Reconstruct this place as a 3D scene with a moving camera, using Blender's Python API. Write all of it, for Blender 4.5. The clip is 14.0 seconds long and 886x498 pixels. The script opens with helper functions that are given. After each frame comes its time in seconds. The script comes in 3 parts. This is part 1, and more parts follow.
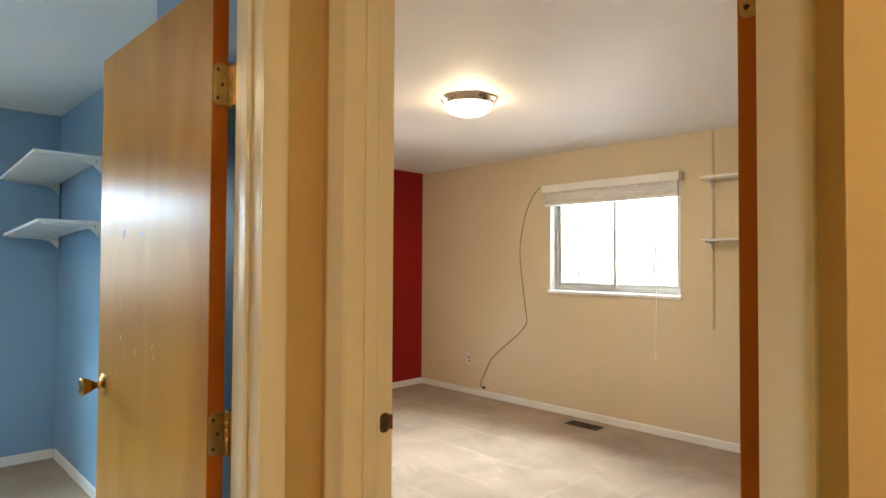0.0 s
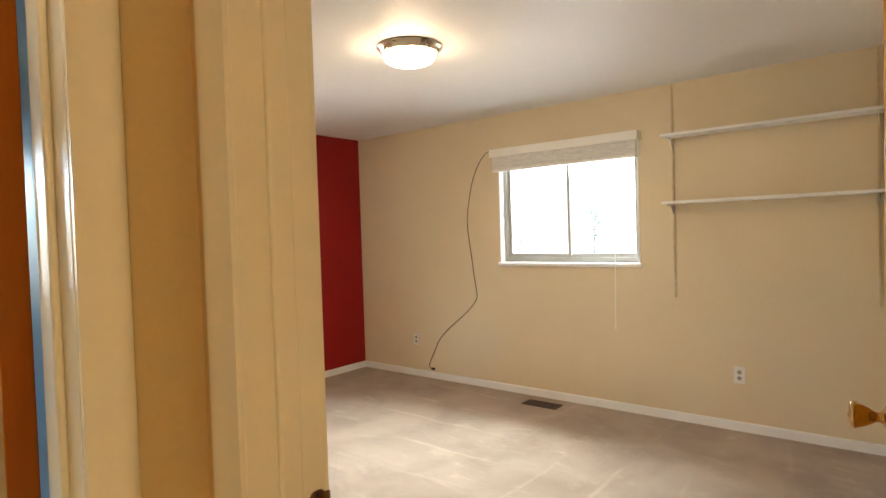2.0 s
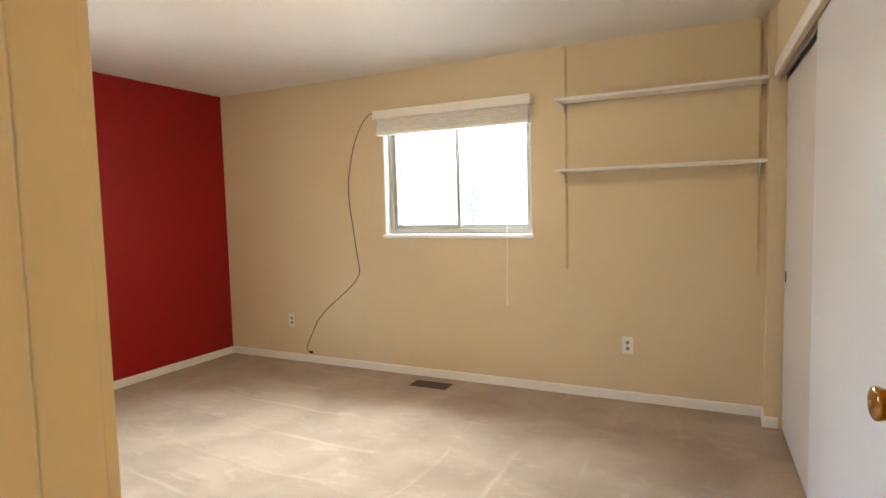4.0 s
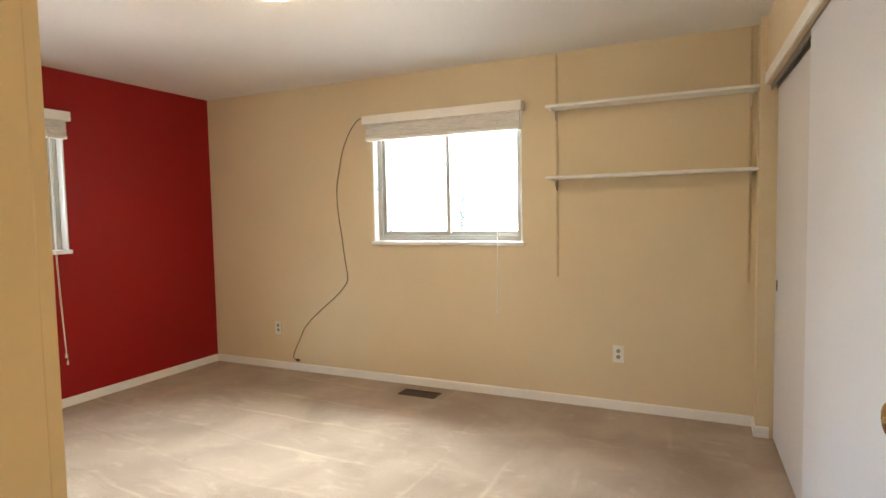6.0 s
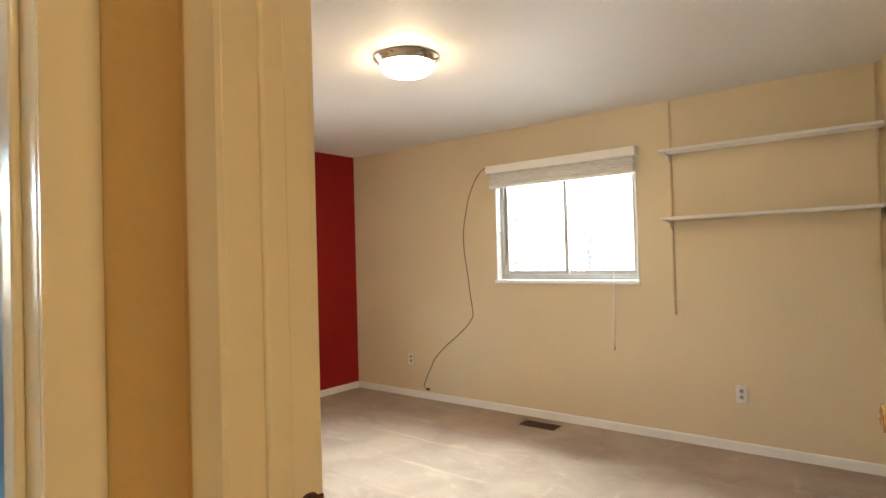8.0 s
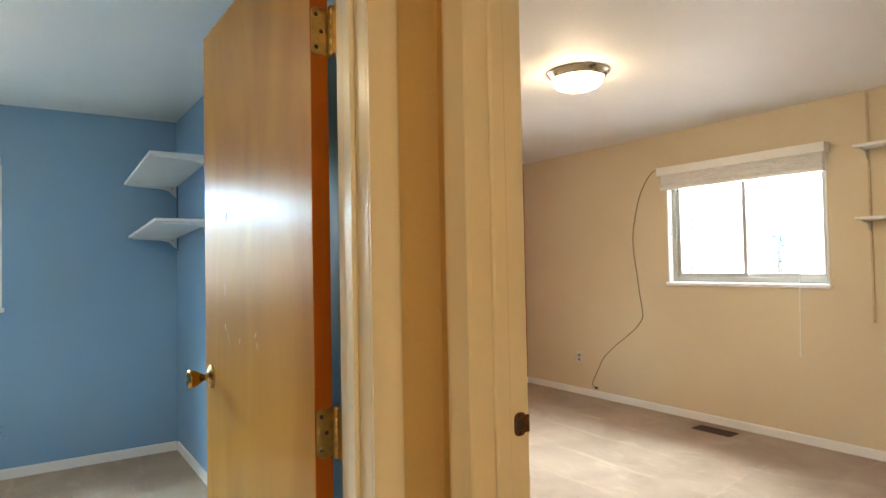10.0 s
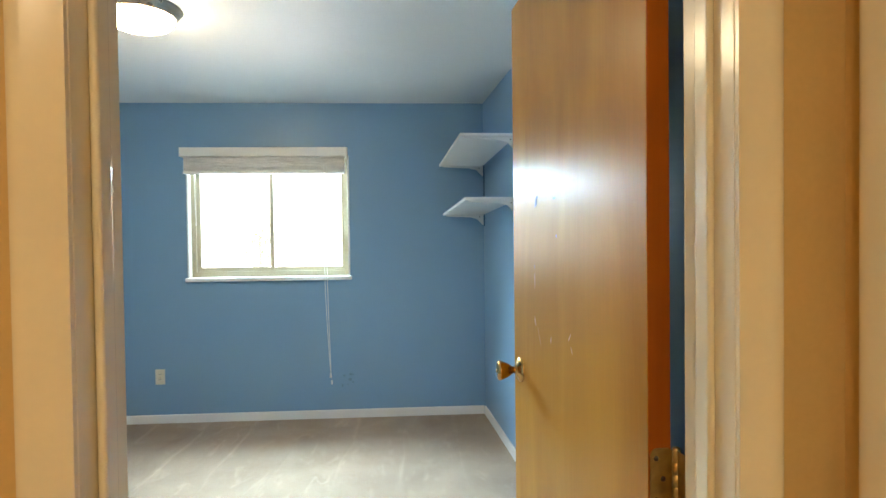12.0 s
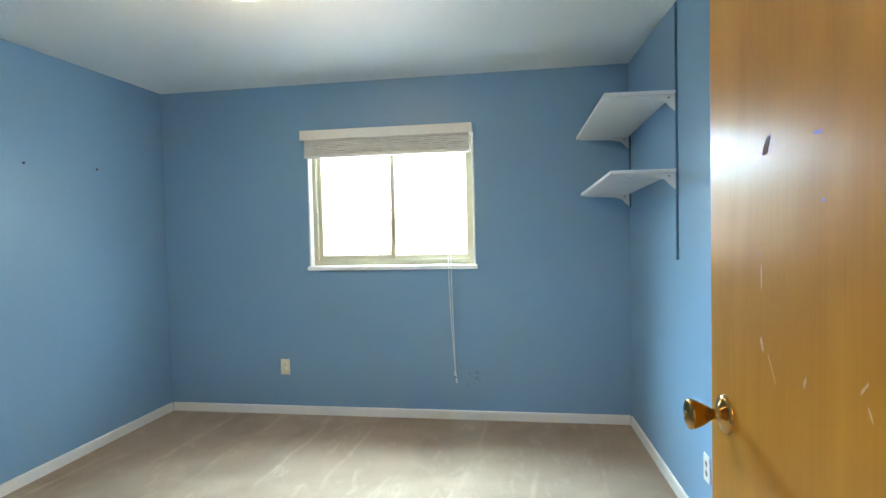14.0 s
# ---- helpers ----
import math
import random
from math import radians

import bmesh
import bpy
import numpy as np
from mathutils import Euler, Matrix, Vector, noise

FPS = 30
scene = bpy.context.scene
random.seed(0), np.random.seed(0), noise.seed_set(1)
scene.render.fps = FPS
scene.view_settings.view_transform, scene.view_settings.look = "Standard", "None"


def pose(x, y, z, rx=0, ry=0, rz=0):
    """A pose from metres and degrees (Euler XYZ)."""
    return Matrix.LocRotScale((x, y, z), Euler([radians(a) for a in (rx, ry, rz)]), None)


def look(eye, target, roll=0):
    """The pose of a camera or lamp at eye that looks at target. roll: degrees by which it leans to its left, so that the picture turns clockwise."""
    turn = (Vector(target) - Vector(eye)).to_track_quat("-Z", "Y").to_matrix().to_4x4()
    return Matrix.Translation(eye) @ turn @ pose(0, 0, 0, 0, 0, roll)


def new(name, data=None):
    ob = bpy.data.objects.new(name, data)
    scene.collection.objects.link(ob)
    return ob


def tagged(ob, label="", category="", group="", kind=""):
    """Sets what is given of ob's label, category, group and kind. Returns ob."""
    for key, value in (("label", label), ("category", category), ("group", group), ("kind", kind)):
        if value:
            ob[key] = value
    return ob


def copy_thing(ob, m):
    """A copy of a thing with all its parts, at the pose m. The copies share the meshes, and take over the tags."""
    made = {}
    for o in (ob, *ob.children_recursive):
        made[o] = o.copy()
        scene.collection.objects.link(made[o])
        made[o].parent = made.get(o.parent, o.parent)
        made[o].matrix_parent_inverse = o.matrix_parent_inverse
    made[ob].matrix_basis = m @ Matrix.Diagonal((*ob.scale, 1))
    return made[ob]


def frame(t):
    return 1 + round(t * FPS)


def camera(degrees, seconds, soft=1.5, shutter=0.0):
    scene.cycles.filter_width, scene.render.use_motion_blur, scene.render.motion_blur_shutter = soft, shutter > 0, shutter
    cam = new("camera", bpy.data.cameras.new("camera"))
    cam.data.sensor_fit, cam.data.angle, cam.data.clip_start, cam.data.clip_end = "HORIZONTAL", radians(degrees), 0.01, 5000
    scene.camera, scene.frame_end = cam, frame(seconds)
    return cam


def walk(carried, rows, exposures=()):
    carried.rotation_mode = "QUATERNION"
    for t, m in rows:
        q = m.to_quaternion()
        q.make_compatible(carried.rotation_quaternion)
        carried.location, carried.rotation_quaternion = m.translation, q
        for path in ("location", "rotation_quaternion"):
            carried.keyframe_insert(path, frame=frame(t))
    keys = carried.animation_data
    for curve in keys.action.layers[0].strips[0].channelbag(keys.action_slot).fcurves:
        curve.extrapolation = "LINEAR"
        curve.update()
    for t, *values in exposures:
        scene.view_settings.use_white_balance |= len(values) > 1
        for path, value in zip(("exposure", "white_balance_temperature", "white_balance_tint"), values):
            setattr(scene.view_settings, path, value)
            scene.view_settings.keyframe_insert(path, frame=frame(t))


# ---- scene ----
cam = camera(75.2, 14.0)
PATH = [
    (0, (0.507, 0.093, 1.423), (-0.901, 1.512, 1.47), 0.3),
    (0.5, (0.445, 0.14, 1.432), (-0.962, 1.561, 1.465), -0.2),
    (1, (0.377, 0.196, 1.427), (-1.002, 1.645, 1.443), -0.8),
    (1.5, (0.273, 0.296, 1.424), (-1.058, 1.789, 1.41), -1.3),
    (2, (0.169, 0.398, 1.438), (-1.082, 1.958, 1.384), -1.8),
    (2.5, (0.09, 0.49, 1.427), (-1.055, 2.127, 1.336), -2.2),
    (3, (0.008, 0.583, 1.399), (-1.012, 2.299, 1.277), -2.1),
    (3.5, (-0.059, 0.639, 1.389), (-0.997, 2.4, 1.244), -1.8),
    (5.8, (-0.148, 0.725, 1.364), (-0.973, 2.542, 1.233), -1.0),
    (6, (-0.134, 0.713, 1.381), (-0.984, 2.519, 1.257), -1.1),
    (6.5, (-0.076, 0.644, 1.39), (-1.017, 2.407, 1.307), -1.2),
    (7, (-0.007, 0.577, 1.396), (-1.048, 2.284, 1.354), -1.4),
    (7.5, (0.05, 0.506, 1.388), (-1.089, 2.15, 1.385), -1.5),
    (10, (0.303, 0.185, 1.366), (-1.321, 1.351, 1.416), -1.1),
    (10.5, (0.303, 0.14, 1.368), (-1.431, 1.137, 1.399), -0.8),
    (11, (0.266, 0.14, 1.374), (-1.579, 0.912, 1.381), -0.6),
    (11.5, (0.182, 0.18, 1.389), (-1.752, 0.69, 1.373), -0.4),
    (12, (0.102, 0.212, 1.413), (-1.883, 0.453, 1.375), -0.7),
    (12.5, (0.004, 0.233, 1.421), (-1.995, 0.286, 1.37), -1.0),
    (13, (-0.139, 0.235, 1.423), (-2.136, 0.143, 1.365), -1.0),
    (13.5, (-0.27, 0.225, 1.413), (-2.263, 0.062, 1.346), -1.2),
    (14, (-0.354, 0.222, 1.391), (-2.342, 0.016, 1.319), -1.3),
]
EXPOSURES = [(0.0, 3.46), (10.0, 3.46), (13.0, 3.58), (14.0, 3.58)]
W_NORTH, W_WEST, W_RED = 100.0, 70.0, 16.0
DAY_N = (0.80, 0.92, 1.0)
GLOW_BEIGE, GLOW_BLUE, GLOW_HALL = 7.5, 8.5, 7.0
walk(cam, [(t, look(eye, target, roll)) for t, eye, target, roll in PATH], exposures=EXPOSURES)

# ---- world and light ----
world = bpy.data.worlds.new("world")
scene.world = world
world.use_nodes = True
wn = world.node_tree.nodes
sky = wn.new("ShaderNodeTexSky")
sky.sky_type, sky.sun_disc = "NISHITA", False
sky.sun_elevation, sky.sun_rotation = radians(50), radians(150)
wn["Background"].inputs["Strength"].default_value = 0.15
world.node_tree.links.new(sky.outputs["Color"], wn["Background"].inputs["Color"])

sun = bpy.data.lights.new("sun", "SUN")
sun.energy, sun.angle, sun.color = 5.0, radians(0.6), (1.0, 0.95, 0.88)
new("sun", sun).matrix_world = look((0, 0, 0), (-math.sin(radians(150)), -math.cos(radians(150)), -math.tan(radians(50))))


def window_lamp(name, eye, target, w, h, watts, color, spread=180):
    lamp = bpy.data.lights.new(name, "AREA")
    lamp.shape, lamp.size, lamp.size_y, lamp.energy, lamp.color = "RECTANGLE", w, h, watts, color
    lamp.spread = radians(spread)
    new(name, lamp).matrix_world = look(eye, target)


DAY = (0.62, 0.86, 1.0)
window_lamp("sky_light_north", (-1.951, 6.35, 2.80), (-1.951, 4.60, 1.62), 2.8, 1.9, W_NORTH, DAY_N)
window_lamp("sky_light_west", (-5.90, -1.15, 2.80), (-4.35, -1.00, 1.75), 2.6, 1.9, W_WEST, DAY, 105)
window_lamp("sky_light_red_room", (-5.75, 3.00, 2.90), (-4.30, 2.60, 1.75), 2.2, 1.7, W_RED, DAY_N, 120)


# ---- materials ----
def material(name, color, rough=0.6, metal=0.0, spec=0.5, var=0.06, scale=3.0, fine=0.03, fine_scale=120.0, bump=0.0, bump_scale=200.0, bump_dist=0.002, coat=0.0, coat_rough=0.1, stretch=(1, 1, 1)):
    m = bpy.data.materials.new(name)
    m.use_nodes = True
    nt = m.node_tree
    nd, ln = nt.nodes, nt.links
    b = nd["Principled BSDF"]
    b.inputs["Roughness"].default_value = rough
    b.inputs["Metallic"].default_value = metal
    b.inputs["Specular IOR Level"].default_value = spec
    b.inputs["Coat Weight"].default_value = coat
    b.inputs["Coat Roughness"].default_value = coat_rough
    tc = nd.new("ShaderNodeTexCoord")
    mp = nd.new("ShaderNodeMapping")
    mp.inputs["Scale"].default_value = stretch
    ln.new(tc.outputs["Object"], mp.inputs["Vector"])

    def noise_at(sc, detail=4.0):
        n = nd.new("ShaderNodeTexNoise")
        n.inputs["Scale"].default_value, n.inputs["Detail"].default_value = sc, detail
        ln.new(mp.outputs["Vector"], n.inputs["Vector"])
        return n

    big, small = noise_at(scale), noise_at(fine_scale, 2.0)
    hsv = nd.new("ShaderNodeHueSaturation")
    hsv.inputs["Color"].default_value = (*color, 1)
    r1 = nd.new("ShaderNodeMapRange")
    r1.inputs["From Min"].default_value, r1.inputs["From Max"].default_value = 0.3, 0.7
    r1.inputs["To Min"].default_value, r1.inputs["To Max"].default_value = 1 - var, 1 + var
    ln.new(big.outputs["Fac"], r1.inputs["Value"])
    r2 = nd.new("ShaderNodeMapRange")
    r2.inputs["From Min"].default_value, r2.inputs["From Max"].default_value = 0.3, 0.7
    r2.inputs["To Min"].default_value, r2.inputs["To Max"].default_value = 1 - fine, 1 + fine
    ln.new(small.outputs["Fac"], r2.inputs["Value"])
    mul = nd.new("ShaderNodeMath")
    mul.operation = "MULTIPLY"
    ln.new(r1.outputs["Result"], mul.inputs[0])
    ln.new(r2.outputs["Result"], mul.inputs[1])
    ln.new(mul.outputs["Value"], hsv.inputs["Value"])
    ln.new(hsv.outputs["Color"], b.inputs["Base Color"])
    rr = nd.new("ShaderNodeMapRange")
    rr.inputs["To Min"].default_value, rr.inputs["To Max"].default_value = rough * 0.85, min(1.0, rough * 1.15)
    ln.new(big.outputs["Fac"], rr.inputs["Value"])
    ln.new(rr.outputs["Result"], b.inputs["Roughness"])
    if bump:
        bn = noise_at(bump_scale, 3.0)
        bp = nd.new("ShaderNodeBump")
        bp.inputs["Strength"].default_value, bp.inputs["Distance"].default_value = bump, bump_dist
        ln.new(bn.outputs["Fac"], bp.inputs["Height"])
        ln.new(bp.outputs["Normal"], b.inputs["Normal"])
    return m


def wood(name, light, dark, rough=0.3, coat=0.6, coat_rough=0.12):
    m = material(name, light, rough, spec=0.05, coat=coat, coat_rough=coat_rough)
    nt = m.node_tree
    nd, ln = nt.nodes, nt.links
    b = nd["Principled BSDF"]
    tc = nd.new("ShaderNodeTexCoord")
    mp = nd.new("ShaderNodeMapping")
    mp.inputs["Scale"].default_value = (4.5, 4.5, 1.3)
    ln.new(tc.outputs["Object"], mp.inputs["Vector"])
    n = nd.new("ShaderNodeTexNoise")
    n.inputs["Scale"].default_value, n.inputs["Detail"].default_value, n.inputs["Distortion"].default_value = 1.0, 6.0, 0.6
    ln.new(mp.outputs["Vector"], n.inputs["Vector"])
    mp2 = nd.new("ShaderNodeMapping")
    mp2.inputs["Scale"].default_value = (160.0, 160.0, 4.0)
    ln.new(tc.outputs["Object"], mp2.inputs["Vector"])
    n2 = nd.new("ShaderNodeTexNoise")
    n2.inputs["Scale"].default_value, n2.inputs["Detail"].default_value = 1.0, 3.0
    ln.new(mp2.outputs["Vector"], n2.inputs["Vector"])
    mix = nd.new("ShaderNodeMath")
    mix.operation = "MULTIPLY_ADD"
    ln.new(n2.outputs["Fac"], mix.inputs[0])
    mix.inputs[1].default_value = 0.16
    ln.new(n.outputs["Fac"], mix.inputs[2])
    ramp = nd.new("ShaderNodeValToRGB")
    ramp.color_ramp.elements[0].position, ramp.color_ramp.elements[0].color = 0.36, (*dark, 1)
    ramp.color_ramp.elements[1].position, ramp.color_ramp.elements[1].color = 0.76, (*light, 1)
    ln.new(mix.outputs["Value"], ramp.inputs["Fac"])
    ln.new(ramp.outputs["Color"], b.inputs["Base Color"])
    bp = nd.new("ShaderNodeBump")
    bp.inputs["Strength"].default_value, bp.inputs["Distance"].default_value = 0.002, 0.001
    ln.new(n2.outputs["Fac"], bp.inputs["Height"])
    ln.new(bp.outputs["Normal"], b.inputs["Normal"])
    return m


def carpet(name, color, dark):
    m = bpy.data.materials.new(name)
    m.use_nodes = True
    nt = m.node_tree
    nd, ln = nt.nodes, nt.links
    b = nd["Principled BSDF"]
    b.inputs["Roughness"].default_value = 0.95
    b.inputs["Specular IOR Level"].default_value = 0.1
    b.inputs["Sheen Weight"].default_value = 0.25
    b.inputs["Sheen Roughness"].default_value = 0.5
    tc = nd.new("ShaderNodeTexCoord")

    def layer(sx, sy, detail=4.0, dist=0.0, off=0.0, rot=0.0):
        mp = nd.new("ShaderNodeMapping")
        mp.inputs["Scale"].default_value = (sx, sy, 1)
        mp.inputs["Location"].default_value = (off, off, 0)
        mp.inputs["Rotation"].default_value = (0, 0, rot)
        n = nd.new("ShaderNodeTexNoise")
        n.inputs["Scale"].default_value, n.inputs["Detail"].default_value, n.inputs["Distortion"].default_value = 1.0, detail, dist
        ln.new(tc.outputs["Object"], mp.inputs["Vector"])
        ln.new(mp.outputs["Vector"], n.inputs["Vector"])
        return n.outputs["Fac"]

    def math_node(op, a, c):
        n = nd.new("ShaderNodeMath")
        n.operation = op
        for i, v in enumerate((a, c)):
            if isinstance(v, (int, float)):
                n.inputs[i].default_value = v
            else:
                ln.new(v, n.inputs[i])
        return n.outputs["Value"]

    def stretch(v, lo, hi, out=1.0):
        n = nd.new("ShaderNodeMapRange")
        n.inputs["From Min"].default_value, n.inputs["From Max"].default_value, n.inputs["To Max"].default_value = lo, hi, out
        ln.new(v, n.inputs["Value"])
        return n.outputs["Result"]

    patches = stretch(layer(2.2, 2.2, 5, 0.6), 0.35, 0.65)
    sep = nd.new("ShaderNodeSeparateXYZ")
    ln.new(tc.outputs["Object"], sep.inputs["Vector"])

    def tracks(v, width):
        d = math_node("ABSOLUTE", math_node("SUBTRACT", v, 0.5), 0.0)
        return math_node("SUBTRACT", 1.0, stretch(d, 0.0, width))

    fade = stretch(layer(1.5, 1.5, 3, 0.3, 9.0), 0.44, 0.62)
    wander = math_node("MULTIPLY", layer(0.9, 0.9, 2, 0.0, 3.1), 0.7)
    lanes_y = tracks(math_node("FRACT", math_node("ADD", math_node("MULTIPLY", sep.outputs["X"], 2.6), wander), 0.0), 0.055)
    across = math_node("ADD", math_node("MULTIPLY", sep.outputs["Y"], 2.7), math_node("MULTIPLY", sep.outputs["X"], 0.25))
    lanes_x = tracks(math_node("FRACT", math_node("ADD", across, wander), 0.0), 0.06)
    choose = stretch(math_node("ADD", sep.outputs["X"], math_node("MULTIPLY", layer(0.8, 0.8, 2), 1.2)), -1.3, -0.9)
    scuff = stretch(layer(5, 13, 6, 1.2, 5.0), 0.57, 0.70)
    lanes = math_node("ADD", math_node("MULTIPLY", lanes_y, choose), math_node("MULTIPLY", lanes_x, math_node("SUBTRACT", 1.0, choose)))
    tuft = layer(420, 420, 2)
    tuft2 = layer(90, 90, 3)
    total = math_node("ADD", math_node("MULTIPLY", patches, 0.30), math_node("MULTIPLY", math_node("MULTIPLY", lanes, fade), 0.26))
    total = math_node("ADD", total, math_node("MULTIPLY", scuff, 0.20))
    total = math_node("ADD", total, math_node("MULTIPLY", stretch(tuft, 0.3, 0.7), 0.22))
    total = math_node("ADD", total, math_node("MULTIPLY", stretch(tuft2, 0.3, 0.7), 0.16))
    ramp = nd.new("ShaderNodeValToRGB")
    ramp.color_ramp.elements[0].position, ramp.color_ramp.elements[0].color = 0.1, (*dark, 1)
    ramp.color_ramp.elements[1].position, ramp.color_ramp.elements[1].color = 1.0, (*color, 1)
    ln.new(total, ramp.inputs["Fac"])
    ln.new(ramp.outputs["Color"], b.inputs["Base Color"])
    bp = nd.new("ShaderNodeBump")
    bp.inputs["Strength"].default_value, bp.inputs["Distance"].default_value = 0.7, 0.006
    h = math_node("ADD", math_node("MULTIPLY", tuft, 0.5), math_node("MULTIPLY", tuft2, 0.8))
    h = math_node("ADD", h, math_node("MULTIPLY", lanes, 0.5))
    ln.new(h, bp.inputs["Height"])
    ln.new(bp.outputs["Normal"], b.inputs["Normal"])
    return m


TAN = material("tan_wall_paint", (0.735, 0.62, 0.42), 0.68, spec=0.3, var=0.03, scale=1.2, fine=0.02, bump=0.25, bump_scale=90, bump_dist=0.001)
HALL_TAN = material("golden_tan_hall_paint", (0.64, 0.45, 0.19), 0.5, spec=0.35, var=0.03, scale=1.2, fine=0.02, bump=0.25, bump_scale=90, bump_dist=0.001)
RED = material("red_wall_paint", (0.32, 0.010, 0.009), 0.5, spec=0.25, var=0.04, scale=1.2, fine=0.03, bump=0.25, bump_scale=90, bump_dist=0.001)
BLUE = material("blue_wall_paint", (0.22, 0.388, 0.575), 0.38, spec=0.5, var=0.03, scale=1.0, fine=0.02, bump=0.2, bump_scale=90, bump_dist=0.001)
CEILING = material("ceiling_paint", (0.80, 0.79, 0.76), 0.6, spec=0.4, var=0.02, scale=1.5, fine=0.02, bump=0.3, bump_scale=60, bump_dist=0.001)
CEILING_K = material("semi_gloss_ceiling_paint", (0.83, 0.85, 0.83), 0.48, spec=0.5, var=0.02, scale=1.5, fine=0.02, bump=0.2, bump_scale=40, bump_dist=0.001)
PLASTER = material("plain_plaster", (0.5, 0.48, 0.44), 0.8)
TRIM = material("cream_gloss_trim_paint", (0.88, 0.80, 0.59), 0.24, spec=0.5, var=0.012, scale=2, fine=0.008)
WHITE = material("white_trim_paint", (0.87, 0.86, 0.83), 0.4, var=0.03, scale=5, fine=0.02, bump=0.1, bump_scale=80, bump_dist=0.001)
SHELF_WHITE = material("white_shelf_laminate", (0.87, 0.86, 0.83), 0.4, var=0.02, scale=4, fine=0.01)
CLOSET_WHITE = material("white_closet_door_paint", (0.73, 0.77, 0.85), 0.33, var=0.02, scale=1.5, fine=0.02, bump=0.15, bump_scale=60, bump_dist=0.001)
# white of the back door with its shade mixed into the colour
CLOSET_SHADED = material("shaded_closet_door_paint", (0.66, 0.66, 0.67), 0.38, var=0.02, scale=1.5, fine=0.02, bump=0.15, bump_scale=60, bump_dist=0.001)
ALU = material("beige_aluminium", (0.46, 0.45, 0.40), 0.4, metal=0.15, var=0.04, scale=8)
ALU_K = material("tan_painted_aluminium", (0.52, 0.47, 0.32), 0.4, metal=0.0, var=0.04, scale=8)
VENEER = wood("maple_veneer", (0.60, 0.30, 0.030), (0.42, 0.18, 0.012), 0.6, 0.38, 0.27)
LIPPING = wood("orange_varnished_edge", (0.46, 0.13, 0.012), (0.34, 0.08, 0.006), 0.4, 0.3, 0.3)
BRASS = material("polished_brass", (0.47, 0.28, 0.09), 0.16, metal=1.0, var=0.08, scale=40)
OLD_BRASS = material("aged_brass", (0.50, 0.36, 0.14), 0.34, metal=1.0, var=0.15, scale=60)
DARK_METAL = material("dark_steel", (0.06, 0.045, 0.035), 0.4, metal=0.8, var=0.1, scale=40)
BROWN_METAL = material("brown_enamel", (0.070, 0.030, 0.020), 0.6, metal=0.0, var=0.1, scale=30)
NICKEL = material("brushed_nickel", (0.48, 0.41, 0.32), 0.28, metal=1.0, var=0.06, scale=20, bump=0.1, bump_scale=300, bump_dist=0.0005)
STEEL = material("steel_track", (0.30, 0.29, 0.27), 0.4, metal=0.9, var=0.06, scale=20)
PLASTIC = material("white_plastic", (0.80, 0.79, 0.74), 0.35, var=0.02, scale=20)
IVORY = material("ivory_plastic", (0.84, 0.79, 0.64), 0.35, var=0.02, scale=20)
SOCKET = material("grey_brown_plastic", (0.34, 0.31, 0.28), 0.5, var=0.05, scale=30)
BLACK = material("black_rubber", (0.03, 0.028, 0.025), 0.55, var=0.05, scale=40)
BROWN_CABLE = material("brown_cable_sheath", (0.11, 0.075, 0.045), 0.5, var=0.08, scale=60)
CORD = material("white_cord", (0.86, 0.85, 0.80), 0.7, var=0.05, scale=90)
SHADE = material("woven_white_shade", (0.86, 0.84, 0.80), 0.85, var=0.08, scale=14, fine=0.14, fine_scale=160, bump=0.6, bump_scale=120, bump_dist=0.003, stretch=(1, 1, 5))
VALANCE = material("white_valance_fabric", (0.88, 0.86, 0.80), 0.6, var=0.02, scale=10, fine=0.03, bump=0.2, bump_scale=300, bump_dist=0.001)
TAN_METAL = material("tan_painted_metal", (0.62, 0.50, 0.31), 0.4, metal=0.1, var=0.05, scale=30)
BLUE_METAL = material("dark_blue_painted_metal", (0.075, 0.17, 0.28), 0.4, metal=0.1, var=0.05, scale=30)
BARE_WOOD = material("torn_grey_veneer", (0.30, 0.235, 0.18), 0.8, spec=0.15, var=0.1, scale=60)
PALE_SCUFF = material("pale_scuff", (0.64, 0.42, 0.20), 0.6, var=0.1, scale=60)
SMUDGE = material("grey_smudge", (0.17, 0.31, 0.44), 0.5, var=0.2, scale=60)
CARPET = carpet("beige_cut_pile_carpet", (0.61, 0.485, 0.358), (0.30, 0.218, 0.148))
GRAVEL = material("pale_gravel", (0.50, 0.48, 0.44), 0.95, var=0.2, scale=0.8, fine=0.2)

glass = bpy.data.materials.new("window_glass")
glass.use_nodes = True
gn = glass.node_tree.nodes
gl = glass.node_tree.links
gn.remove(gn["Principled BSDF"])
g_t, g_g, g_m, g_f = gn.new("ShaderNodeBsdfTransparent"), gn.new("ShaderNodeBsdfGlossy"), gn.new("ShaderNodeMixShader"), gn.new("ShaderNodeFresnel")
g_g.inputs["Roughness"].default_value = 0.02
gl.new(g_f.outputs["Fac"], g_m.inputs["Fac"])
gl.new(g_t.outputs["BSDF"], g_m.inputs[1])
gl.new(g_g.outputs["BSDF"], g_m.inputs[2])
gl.new(g_m.outputs["Shader"], gn["Material Output"].inputs["Surface"])


def glow(name, color, strength):
    m = bpy.data.materials.new(name)
    m.use_nodes = True
    b = m.node_tree.nodes["Principled BSDF"]
    b.inputs["Base Color"].default_value = (0.85, 0.82, 0.75, 1)
    b.inputs["Roughness"].default_value = 0.3
    b.inputs["Emission Color"].default_value = (*color, 1)
    b.inputs["Emission Strength"].default_value = strength
    return m


